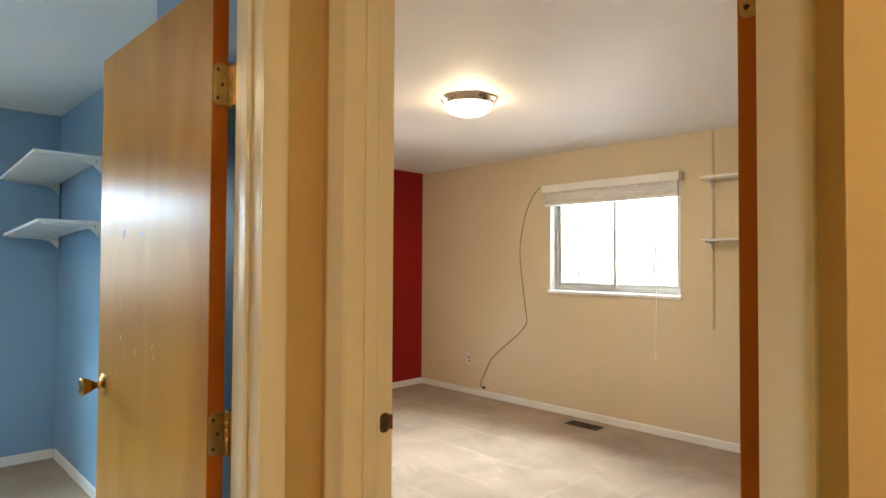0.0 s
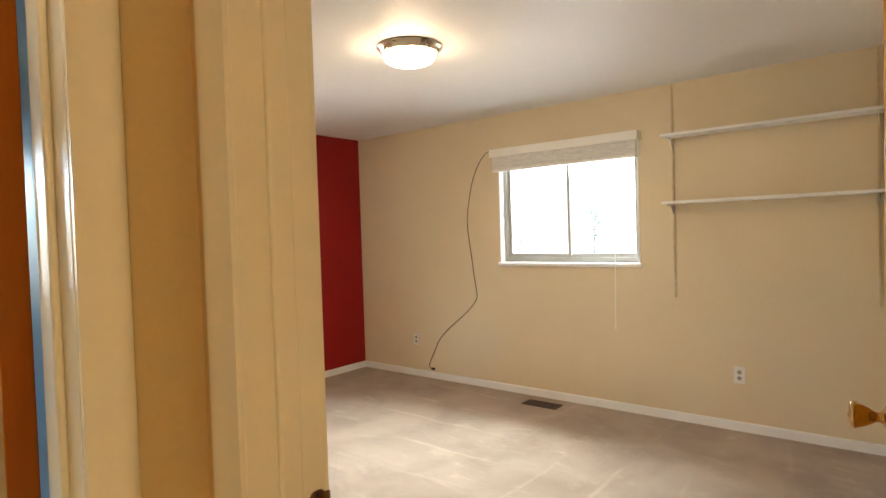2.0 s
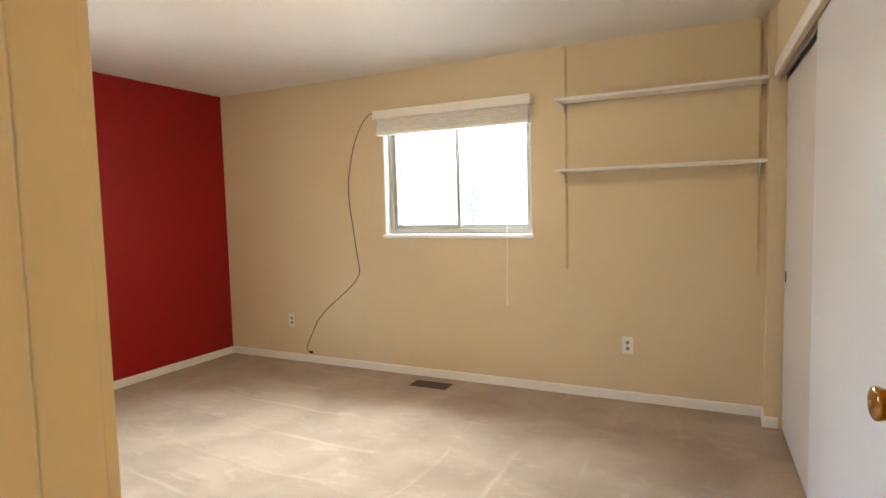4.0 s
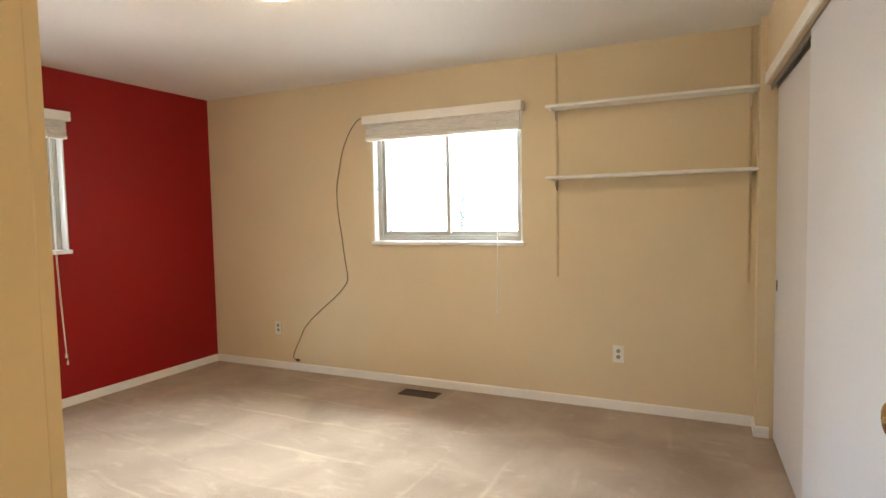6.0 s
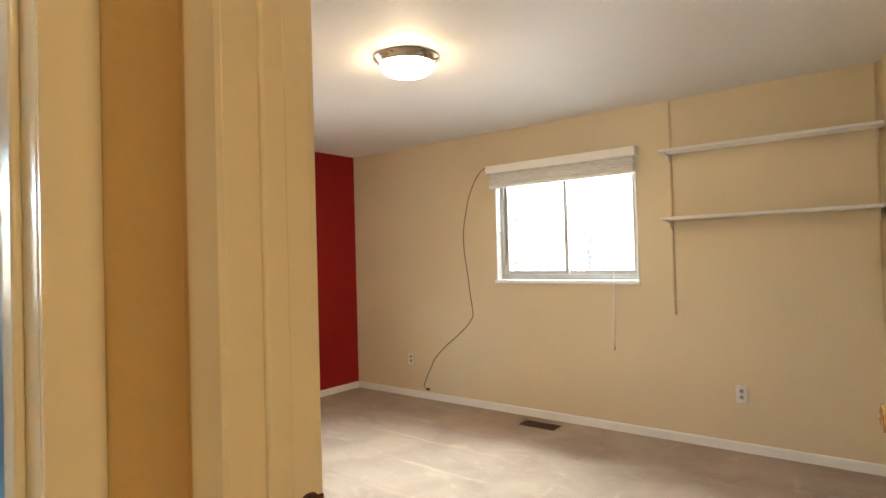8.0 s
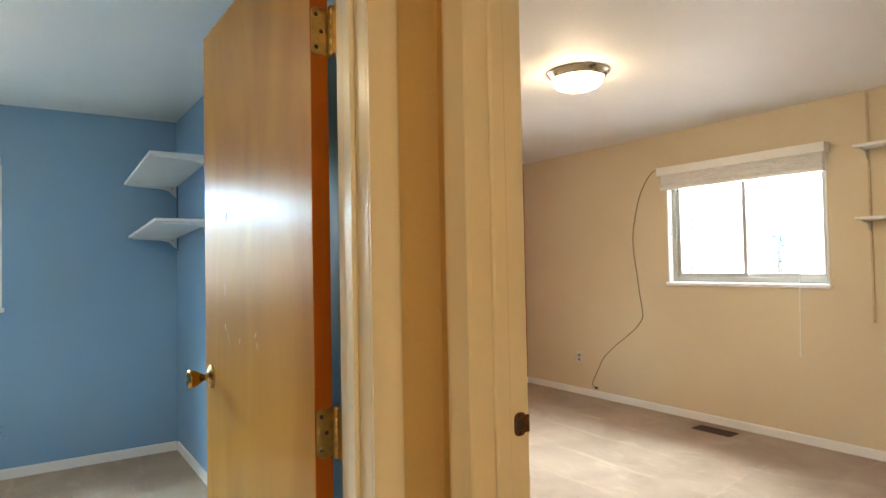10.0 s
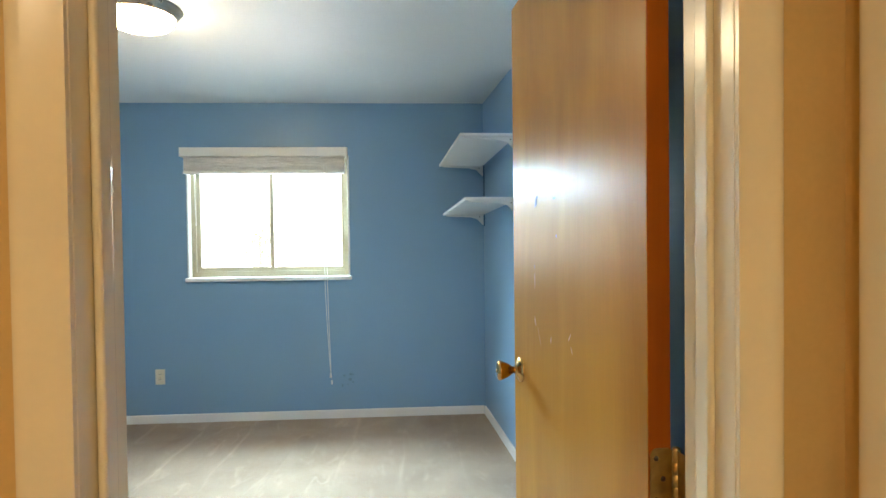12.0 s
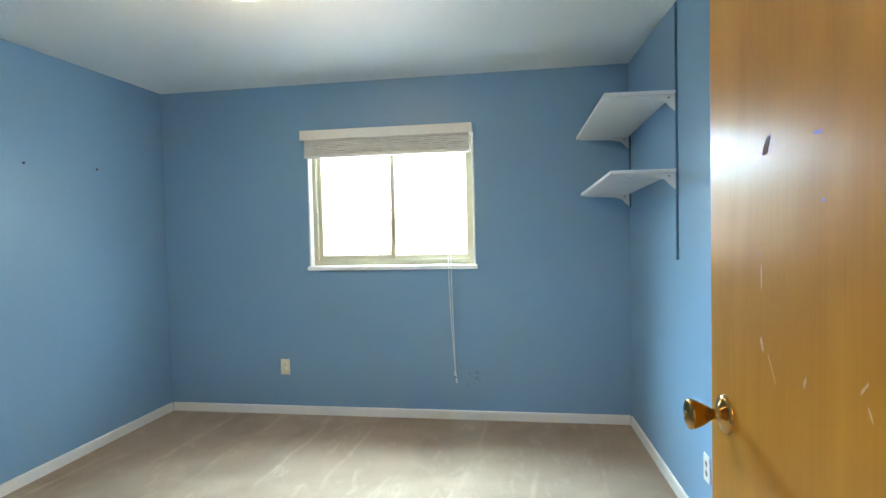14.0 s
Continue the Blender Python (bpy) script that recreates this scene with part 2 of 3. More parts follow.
GLOW_B = glow("lit_frosted_glass_warm", (1.0, 0.75, 0.47), GLOW_BEIGE)
GLOW_K = glow("lit_frosted_glass", (1.0, 0.80, 0.50), GLOW_BLUE)
GLOW_H = glow("lit_frosted_glass_hall", (1.0, 0.81, 0.54), GLOW_HALL)


# ---- mesh helpers ----
def add_box(bm, x0, x1, y0, y1, z0, z1, slot=0):
    vs = [bm.verts.new((x, y, z)) for z in (z0, z1) for y in (y0, y1) for x in (x0, x1)]
    out = []
    for q in ((0, 2, 3, 1), (4, 5, 7, 6), (0, 1, 5, 4), (2, 6, 7, 3), (0, 4, 6, 2), (1, 3, 7, 5)):
        f = bm.faces.new([vs[i] for i in q])
        f.material_index = slot
        out.append(f)
    return out


def boxes(*dims, bevel=0.0, segments=2):
    bm = bmesh.new()
    for d in dims:
        add_box(bm, *d)
    if bevel:
        bmesh.ops.bevel(bm, geom=bm.edges[:], offset=bevel, segments=segments, affect="EDGES", profile=0.5)
    return bm


def lathe(profile, n=32, axis="z", at=(0, 0, 0)):
    """Turns (radius, height) pairs about an axis."""
    bm = bmesh.new()
    rings = []
    for r, h in profile:
        ring = []
        if r < 1e-6:
            ring = [bm.verts.new((0, 0, h))] * n
        else:
            ring = [bm.verts.new((r * math.cos(2 * math.pi * i / n), r * math.sin(2 * math.pi * i / n), h)) for i in range(n)]
        rings.append(ring)
    for a, b in zip(rings, rings[1:]):
        for i in range(n):
            q = []
            for v in (a[i], a[(i + 1) % n], b[(i + 1) % n], b[i]):
                if v not in q:
                    q.append(v)
            if len(q) > 2:
                bm.faces.new(q)
    m = Matrix.Translation(at)
    if axis == "y":
        m = m @ Matrix.Rotation(radians(90), 4, "X")
    if axis == "-y":
        m = m @ Matrix.Rotation(radians(90), 4, "X") @ Matrix.Rotation(radians(180), 4, "X")
    if axis == "x":
        m = m @ Matrix.Rotation(radians(90), 4, "Y")
    bm.transform(m)
    bmesh.ops.recalc_face_normals(bm, faces=bm.faces[:])
    for f in bm.faces:
        f.smooth = True
    return bm


def extrude_profile(points, axis, a, b):
    """A closed outline in two coordinates, pushed along the third from a to b. axis z: points are (x, y); axis x: points are (y, z); axis y: points are (x, z)."""
    bm = bmesh.new()

    def at(p, d):
        if axis == "z":
            return (p[0], p[1], d)
        if axis == "x":
            return (d, p[0], p[1])
        return (p[0], d, p[1])

    lo = [bm.verts.new(at(p, a)) for p in points]
    hi = [bm.verts.new(at(p, b)) for p in points]
    bm.faces.new(lo)
    bm.faces.new(hi)
    n = len(points)
    for i in range(n):
        bm.faces.new((lo[i], lo[(i + 1) % n], hi[(i + 1) % n], hi[i]))
    bmesh.ops.recalc_face_normals(bm, faces=bm.faces[:])
    return bm


def tube(points, r, n=8):
    """A round cord through points, smoothed."""
    pts = [Vector(p) for p in points]
    fine = []
    for i in range(len(pts) - 1):
        p0, p1, p2, p3 = pts[max(i - 1, 0)], pts[i], pts[i + 1], pts[min(i + 2, len(pts) - 1)]
        for k in range(6):
            t = k / 6
            fine.append(0.5 * ((2 * p1) + (p2 - p0) * t + (2 * p0 - 5 * p1 + 4 * p2 - p3) * t * t + (3 * p1 - p0 - 3 * p2 + p3) * t ** 3))
    fine.append(pts[-1])
    bm = bmesh.new()
    rings = []
    for i, p in enumerate(fine):
        d = (fine[min(i + 1, len(fine) - 1)] - fine[max(i - 1, 0)]).normalized()
        u = d.cross(Vector((0.3, 0.9, 0.2))).normalized()
        v = d.cross(u)
        rings.append([bm.verts.new(p + r * (math.cos(2 * math.pi * k / n) * u + math.sin(2 * math.pi * k / n) * v)) for k in range(n)])
    for a, b in zip(rings, rings[1:]):
        for k in range(n):
            bm.faces.new((a[k], a[(k + 1) % n], b[(k + 1) % n], b[k]))
    bm.faces.new(rings[0])
    bm.faces.new(rings[-1])
    bmesh.ops.recalc_face_normals(bm, faces=bm.faces[:])
    for f in bm.faces:
        f.smooth = True
    return bm


def part(name, bm, mat, parent=None, label=""):
    me = bpy.data.meshes.new(name)
    bm.to_mesh(me)
    bm.free()
    for m in (mat if isinstance(mat, (list, tuple)) else [mat]):
        me.materials.append(m)
    ob = new(name, me)
    ob.parent = parent
    return tagged(ob, label)


def thing(name, at, label, category="", group="", kind="", turn=0.0):
    ob = new(name)
    ob.empty_display_size = 0.1
    ob.matrix_world = pose(*at, 0, 0, turn)
    return tagged(ob, label, category, group, kind)


def setting(name, bm, mat, label):
    return tagged(part(name, bm, mat), label, "", "", "structure")


def wall(name, dims, mats, choose, label):
    bm = bmesh.new()
    for d in dims:
        add_box(bm, *d)
    bm.normal_update()
    for f in bm.faces:
        f.material_index = choose(f.calc_center_median(), f.normal)
    return setting(name, bm, mats, label)


# ---- the large structure ----
H = 2.44
Z0 = 0.054
DOOR_H = 2.02
WX, NY = -4.30, 4.60
KN = 1.06
HX = -0.52
WT = 0.108
HY = 0.77
J0, J1 = -0.434, 0.313
K0, K1 = -0.088, 0.628
WIN_B = (-2.560, -1.342, 1.168, 2.075)
WIN_R = (2.070, 3.290, 1.168, 2.075)
WIN_K = (-1.168, 0.036, 1.132, 2.045)


def pierced(axis, lo, hi, a, b, holes, top=H):
    """Blocks of a wall along an axis from a to b, with holes (start, end, bottom, top)."""
    out, at = [], a

    def block(s, e, z0, z1):
        return (s, e, lo, hi, z0, z1) if axis == "x" else (lo, hi, s, e, z0, z1)

    for s, e, z0, z1 in holes:
        out.append(block(at, s, 0, top))
        if z0 > 0:
            out.append(block(s, e, 0, z0))
        out.append(block(s, e, z1, top))
        at = e
    out.append(block(at, b, 0, top))
    return out


WK = pose(-4.255, 1.07, 0, 0, 0, -3.45)
CL = pose(0.097, 4.43, 0, 0, 0, 2.4)


def placed(ob, m):
    """Turns a thing or a part of the setting, as built, with the frame m that its coordinates are meant in."""
    ob.matrix_world = m @ ob.matrix_world
    return ob


placed(wall("wall_west", pierced("y", -0.15, 0, -3.75, 0.10, [(WIN_K[0] - 1.07, WIN_K[1] - 1.07, WIN_K[2], WIN_K[3])]), [BLUE], lambda c, n: 0, "exterior wall painted a glossy blue"), WK)
wall("wall_west_red", pierced("y", WX - 0.15, WX, 1.12, 4.75, [(WIN_R[0], WIN_R[1], WIN_R[2], WIN_R[3])]), [RED], lambda c, n: 0, "exterior wall painted a deep red")
wall("wall_north", pierced("x", NY, NY + 0.15, WX, 0.95, [WIN_B]), [TAN], lambda c, n: 0, "tan painted bedroom wall with a window")
wall("wall_chase", [(0.097, 0.30, 4.43, NY, 0, H)], [TAN], lambda c, n: 0, "tan painted corner return beside the closet")
placed(wall("wall_closet", [(0.035, 0.155, -2.59, 0, 2.06, H), (0.035, 0.155, -2.71, -2.59, 0, H)], [TAN], lambda c, n: 0, "tan painted closet wall over sliding doors"), CL)
wall("wall_closet_inside", [(0.34, 0.95, 1.70, 1.82, 0, H), (0.85, 0.95, 1.82, NY, 0, H), (0.30, 0.85, 4.43, NY, 0, H)], [TAN], lambda c, n: 0, "tan painted closet interior wall")
wall("wall_between_rooms", [(WX - 0.1, -1.52, KN, KN + 0.12, 0, H), (-1.52, -1.40, 0.77, KN + 0.12, 0, H), (-1.40, HX - WT, 0.77, 0.883, 0, H)], [BLUE, TAN],
     lambda c, n: 0 if n.y < -0.5 or n.x < -0.5 else 1, "partition wall, blue on one face and tan on the other")
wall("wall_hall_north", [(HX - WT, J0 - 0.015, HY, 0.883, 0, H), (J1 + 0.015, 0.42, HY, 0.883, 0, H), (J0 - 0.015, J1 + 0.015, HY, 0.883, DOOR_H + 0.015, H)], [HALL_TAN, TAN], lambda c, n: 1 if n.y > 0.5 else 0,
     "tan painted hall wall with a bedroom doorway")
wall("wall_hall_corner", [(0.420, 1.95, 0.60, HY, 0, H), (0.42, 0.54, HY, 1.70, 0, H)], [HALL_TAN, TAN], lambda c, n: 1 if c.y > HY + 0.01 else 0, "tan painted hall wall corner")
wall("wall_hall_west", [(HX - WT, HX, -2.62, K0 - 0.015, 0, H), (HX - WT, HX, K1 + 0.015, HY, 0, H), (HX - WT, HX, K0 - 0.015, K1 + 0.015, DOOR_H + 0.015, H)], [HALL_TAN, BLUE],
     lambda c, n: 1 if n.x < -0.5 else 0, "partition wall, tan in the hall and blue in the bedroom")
SO = pose(-4.459, -2.30, 0, 0, 0, -3.45)
placed(wall("wall_south", [(-0.15, 3.94, -0.15, 0, 0, H)], [BLUE], lambda c, n: 0, "glossy blue painted bedroom wall"), SO)
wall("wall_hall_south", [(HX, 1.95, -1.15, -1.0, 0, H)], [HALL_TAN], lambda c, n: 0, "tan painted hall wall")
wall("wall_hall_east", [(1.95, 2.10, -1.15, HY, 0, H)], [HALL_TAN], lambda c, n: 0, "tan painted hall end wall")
setting("floor", boxes((WX - 0.14, 2.10, 1.07, 4.75, -0.12, Z0), (WX - 0.17, 2.10, -2.70, 1.07, -0.12, Z0)), CARPET, "beige cut-pile carpet with vacuum tracks and scuffs")
setting("ceiling", boxes((WX - 0.15, 2.10, KN + 0.06, 4.75, H, H + 0.12), (-1.46, 2.10, 0.76, KN + 0.06, H, H + 0.12), (HX - 0.07, 2.10, -1.15, 0.76, H, H + 0.12)), CEILING, "white painted ceiling")
setting("ceiling", boxes((WX - 0.34, HX - 0.07, -2.70, 0.76, H, H + 0.12), (WX - 0.15, -1.46, 0.76, KN + 0.06, H, H + 0.12)), CEILING_K, "semi-gloss white painted ceiling")
setting("ground", boxes((-400, 400, -400, 400, -0.6, -0.5)), GRAVEL, "pale sunlit ground outside")


# ---- baseboards ----
def base_profile(d=0.012, h=0.064):
    return [(0, 0), (d, 0), (d, h - 0.012), (d * 0.85, h - 0.005), (d * 0.5, h), (0, h)]


def baseboard(x0, y0, x1, y1, name="baseboard", label="white painted baseboard"):
    """Runs from one point to another, the room on the left."""
    length = math.hypot(x1 - x0, y1 - y0)
    bm = extrude_profile([(p, q) for p, q in base_profile()], "x", 0, length)
    ob = setting(name, bm, WHITE, label)
    ob.matrix_world = pose(x0, y0, Z0 - 0.001, 0, 0, math.degrees(math.atan2(y1 - y0, x1 - x0)))
    return ob


for run in ((0.085, NY, WX + 0.012, NY), (0.097, 4.418, 0.097, NY), (0.165, 4.43, 0.085, 4.43), (WX, NY - 0.012, WX, KN + 0.132),
            (-1.52, KN, WX + 0.06, KN), (WX + 0.012, KN + 0.12, -1.40, KN + 0.12), (HX - WT, -2.52, HX - WT, K0 - 0.08),
            (HX, K0 - 0.09, HX, -0.988), (HX, -1.0, 1.95, -1.0), (1.95, -0.988, 1.95, 0.588), (1.938, 0.60, 0.420, 0.60)):
    baseboard(*run)
placed(baseboard(0, -0.022, 0, -3.36), WK)
placed(baseboard(0.012, 0, 3.84, 0), SO)


# ---- windows and blinds ----
def window(name, at, turn, w, h, frame_mat, label, lock=True):
    o = thing(name, at, label, "window", "", "structure", turn)
    part("window_liner", boxes((0, 0.013, -0.005, 0.15, 0.0, h), (w - 0.013, w, -0.005, 0.15, 0.0, h), (0.013, w - 0.013, -0.005, 0.15, h - 0.013, h), bevel=0.002), WHITE, o, "white painted window liner")
    part("window_sill", boxes((0.0, w, 0.0, 0.15, -0.0005, 0.006), (-0.010, w + 0.012, -0.028, -0.0005, -0.024, 0.004), bevel=0.003), WHITE, o, "white painted window sill")
    a, b, t = 0.013, w - 0.013, 0.032
    f = part("window_frame", boxes((a, a + t, 0.055, 0.125, 0.006, h - 0.013), (b - t, b, 0.055, 0.125, 0.006, h - 0.013), (a + t, b - t, 0.055, 0.125, 0.006, 0.046),
                                   (a + t, b - t, 0.055, 0.125, h - 0.05, h - 0.013), (a + t, b - t, 0.070, 0.074, 0.046, 0.056), (a + t, b - t, 0.094, 0.098, 0.046, 0.054), bevel=0.0015), frame_mat, o, "painted aluminium window frame")
    mid = w * 0.5
    for x0, x1, y, s in ((a + t, mid + 0.018, 0.076, 0.030), (mid - 0.018, b - t, 0.100, 0.026)):
        sash = part("sash", boxes((x0, x0 + s, y, y + 0.016, 0.054, h - 0.056), (x1 - s, x1, y, y + 0.016, 0.054, h - 0.056), (x0 + s, x1 - s, y, y + 0.016, 0.054, 0.054 + s * 0.8),
                                  (x0 + s, x1 - s, y, y + 0.016, h - 0.056 - s, h - 0.056), bevel=0.0015), frame_mat, o, "sliding aluminium sash")
        pane = part("pane", boxes((x0 + s - 0.004, x1 - s + 0.004, y + 0.006, y + 0.010, 0.054 + s * 0.8 - 0.004, h - 0.056 - s + 0.004)), glass, sash, "clear window pane")
        pane.visible_shadow = False
    part("latch", boxes((mid - 0.006, mid + 0.010, 0.060, 0.076, h * 0.60, h * 0.60 + 0.09), bevel=0.003), frame_mat, o, "small sash latch")
    return o


def blind(name, at, turn, w, top, cord_x, cord_len, double, label, gap=0.022):
    """at: the left end on the wall, at the floor. top: the height of the valance's upper edge."""
    o = thing(name, at, label, "window blind", "window blinds", "", turn)
    part("valance", boxes((0, w, -0.090, -0.082, top - 0.066, top), (0, 0.008, -0.082, -0.002, top - 0.066, top), (w - 0.008, w, -0.082, -0.002, top - 0.066, top), bevel=0.0015), VALANCE, o, "white boxed valance")
    part("headrail", boxes((0.01, w - 0.01, -0.078, -0.010, top - 0.045, top - 0.006), bevel=0.002), WHITE, o, "white headrail")
    rng = random.Random(5)
    bm = bmesh.new()
    n = 9
    z = top - 0.062
    rows = 44
    rings = []
    for i in range(n * 2 + 1):
        zz = z - 0.104 * i / (n * 2)
        off = (0.010 if i % 2 else 0.0)
        ring = []
        for k in range(rows + 1):
            x = 0.022 + (w - 0.044) * k / rows
            wob = 0.0035 * noise.noise(Vector((x * 7.0, i * 0.9, 2.0))) + 0.002 * rng.uniform(-1, 1)
            ring.append((x, -0.062 - off - wob, zz + 0.0035 * noise.noise(Vector((x * 6.0, i * 0.7, 5.0)))))
        rings.append(ring)
    front = [[bm.verts.new(p) for p in r] for r in rings]
    back = [[bm.verts.new((p[0], -0.022, p[2])) for p in r] for r in rings]
    for i in range(len(rings) - 1):
        for k in range(rows):
            bm.faces.new((front[i][k], front[i + 1][k], front[i + 1][k + 1], front[i][k + 1]))
            bm.faces.new((back[i][k], back[i][k + 1], back[i + 1][k + 1], back[i + 1][k]))
    for k in range(rows):
        bm.faces.new((front[-1][k], back[-1][k], back[-1][k + 1], front[-1][k + 1]))
        bm.faces.new((front[0][k], front[0][k + 1], back[0][k + 1], back[0][k]))
    for i in range(len(rings) - 1):
        bm.faces.new((front[i][0], back[i][0], back[i + 1][0], front[i + 1][0]))
        bm.faces.new((front[i][-1], front[i + 1][-1], back[i + 1][-1], back[i][-1]))
    part("folded_shade", bm, SHADE, o, "gathered woven white shade")
    part("bottom_rail", boxes((0.020, w - 0.020, -0.074, -0.018, z - 0.128, z - 0.106), bevel=0.004), VALANCE, o, "white bottom rail")
    z1 = z - 0.12
    zb = top - cord_len
    sway = 0.012
    if double:
        c = part("pull_cord", tube([(cord_x, -0.080, z1 + 0.06), (cord_x - 0.004, -0.082, zb + (z1 - zb) * 0.6), (cord_x + 0.008, -0.080, zb + (z1 - zb) * 0.3), (cord_x + 0.03, -0.080, zb + 0.05)], 0.0024), CORD, o, "thin white pull cord")
        part("pull_cord", tube([(cord_x + gap, -0.080, z1 + 0.06), (cord_x + gap * 0.7, -0.082, zb + (z1 - zb) * 0.55), (cord_x + 0.032, -0.080, zb + 0.055)], 0.0024), CORD, o, "thin white pull cord")
        part("tassel", lathe([(0, 0.034), (0.006, 0.031), (0.009, 0.0), (0, 0.0)], 12, at=(cord_x + 0.03, -0.080, zb + 0.025)), PLASTIC, o, "small white plastic tassel")
        part("tassel", lathe([(0, 0.030), (0.005, 0.028), (0.0075, 0.0), (0, 0.0)], 12, at=(cord_x + 0.038, -0.079, zb - 0.025)), PLASTIC, o, "small white plastic tassel")
        part("pull_cord", tube([(cord_x + 0.033, -0.0800, zb + 0.055), (cord_x + 0.037, -0.0795, zb + 0.02), (cord_x + 0.038, -0.079, zb)], 0.0012), CORD, o, "thin white pull cord")
    else:
        part("pull_cord", tube([(cord_x, -0.080, z1 + 0.06), (cord_x - 0.002, -0.080, (z1 + zb) / 2), (cord_x - sway, -0.080, zb + 0.02)], 0.003), CORD, o, "thin white pull cord")
        part("tassel", lathe([(0, 0.035), (0.004, 0.033), (0.0065, 0.0), (0, 0.0)], 12, at=(cord_x - sway, -0.080, zb - 0.010)), PLASTIC, o, "small white plastic tassel")
    part("tilt_wand", tube([(0.085, -0.030, z1 - 0.0), (0.087, -0.028, z1 - 0.2), (0.092, -0.028, z1 - 0.36)], 0.0022), CORD, o, "short white wand")
    part("wand_tip", lathe([(0, 0.03), (0.004, 0.03), (0.005, 0.0), (0, 0.0)], 10, at=(0.092, -0.028, z1 - 0.39)), PLASTIC, o, "white plastic wand tip")
    return o


window("window_1", (WIN_B[0], NY, WIN_B[2]), 0, WIN_B[1] - WIN_B[0], WIN_B[3] - WIN_B[2], ALU, "two-pane sliding window with a beige aluminium frame in the tan wall")
window("window_2", (WX, WIN_R[0], WIN_R[2]), 90, WIN_R[1] - WIN_R[0], WIN_R[3] - WIN_R[2], ALU, "two-pane sliding window with a beige aluminium frame in the red wall")
placed(window("window_3", (0, WIN_K[0] - 1.07, WIN_K[2]), 90, WIN_K[1] - WIN_K[0], WIN_K[3] - WIN_K[2], ALU_K, "two-pane sliding window with a tan aluminium frame in the blue wall"), WK)
blind("window_blind", (-2.595, NY, 0), 0, 1.275, 2.138, 1.095, 1.46, False, "raised woven white blind with a boxed valance on the tan wall")
blind("window_blind", (WX, 2.025, 0), 90, 1.275, 2.138, 1.125, 1.74, True, "raised woven white blind with a boxed valance on the red wall", gap=0.004)
placed(blind("window_blind", (0, -1.183 - 1.07, 0), 90, 1.213, 2.097, 1.04, 1.74, True, "raised woven cream blind with a boxed valance on the blue wall"), WK)


# ---- door frames and doors ----
def casing_profile(w=0.055):
    """Across the casing from the opening outwards, with its face: (distance, thickness)."""
    return [(0.002, 0), (0.002, 0.008), (0.010, 0.0092), (0.020, 0.0108), (0.030, 0.0132), (0.038, 0.0156), (w - 0.010, 0.0165), (w - 0.005, 0.0156), (w - 0.001, 0.0125), (w, 0.008), (w, 0)]


def smooth(ob, angle=38):
    for p in ob.data.polygons:
        p.use_smooth = True
    ob.data.set_sharp_from_angle(angle=radians(angle))
    return ob


def door_frame(name, at, turn, w, depth, strike_side, label):
    """Local x runs across the opening from 0 to w, y from the hall face (0) to the room face (depth)."""
    o = thing(name, at, label, "door frame", "", "structure", turn)
    top = DOOR_H
    part("jamb", boxes((-0.015, 0, -0.001, depth + 0.001, 0, top), bevel=0.0015), TRIM, o, "cream gloss door jamb")
    part("jamb", boxes((w, w + 0.015, -0.001, depth + 0.001, 0, top), bevel=0.0015), TRIM, o, "cream gloss door jamb")
    part("head_jamb", boxes((-0.015, w + 0.015, -0.001, depth + 0.001, top, top + 0.015), bevel=0.0015), TRIM, o, "cream gloss head jamb")
    s0, s1 = depth - 0.072, depth - 0.040
    part("stop", boxes((0, 0.010, s0, s1, 0, top - 0.011), bevel=0.004, segments=3), TRIM, o, "cream gloss door stop")
    part("stop", boxes((w - 0.010, w, s0, s1, 0, top - 0.011), bevel=0.004, segments=3), TRIM, o, "cream gloss door stop")
    part("stop", boxes((0, w, s0, s1, top - 0.011, top), bevel=0.003), TRIM, o, "cream gloss door stop")
    cw = 0.055
    for y0, sgn in ((-0.0, -1), (depth, 1)):
        for x0, d in ((0, -1), (w, 1)):
            if name == "door_frame_2" and sgn == 1 and d == 1:
                continue
            pts = [(x0 + d * (p - 0.001), y0 + sgn * q) for p, q in casing_profile(cw)]
            bm = extrude_profile(pts, "z", 0, top + cw)
            smooth(part("casing", bm, TRIM, o, "cream gloss moulded casing"))
        pts = [(y0 + sgn * q, top + (p - 0.001)) for p, q in casing_profile(cw)]
        part("head_casing", extrude_profile(pts, "x", -0.004, w + 0.004), TRIM, o, "cream gloss moulded head casing")
    return o


door_frame("door_frame_1", (J0, HY, 0), 0, J1 - J0, 0.113, 0, "cream painted door frame of the tan bedroom")
door_frame("door_frame_2", (HX, K0, 0), 90, K1 - K0, WT, 0, "cream painted door frame of the blue bedroom")

# strike plates
def rounded_plate(y0, y1, z0, z1, x0, x1, radius):
    """A flat plate in the yz plane with rounded corners."""
    pts = []
    for cy, cz, a0 in ((y1 - radius, z1 - radius, 0), (y0 + radius, z1 - radius, 90), (y0 + radius, z0 + radius, 180), (y1 - radius, z0 + radius, 270)):
        for k in range(5):
            a = radians(a0 + 22.5 * k)
            pts.append((cy + radius * math.cos(a), cz + radius * math.sin(a)))
    return extrude_profile(pts, "x", x0, x1)


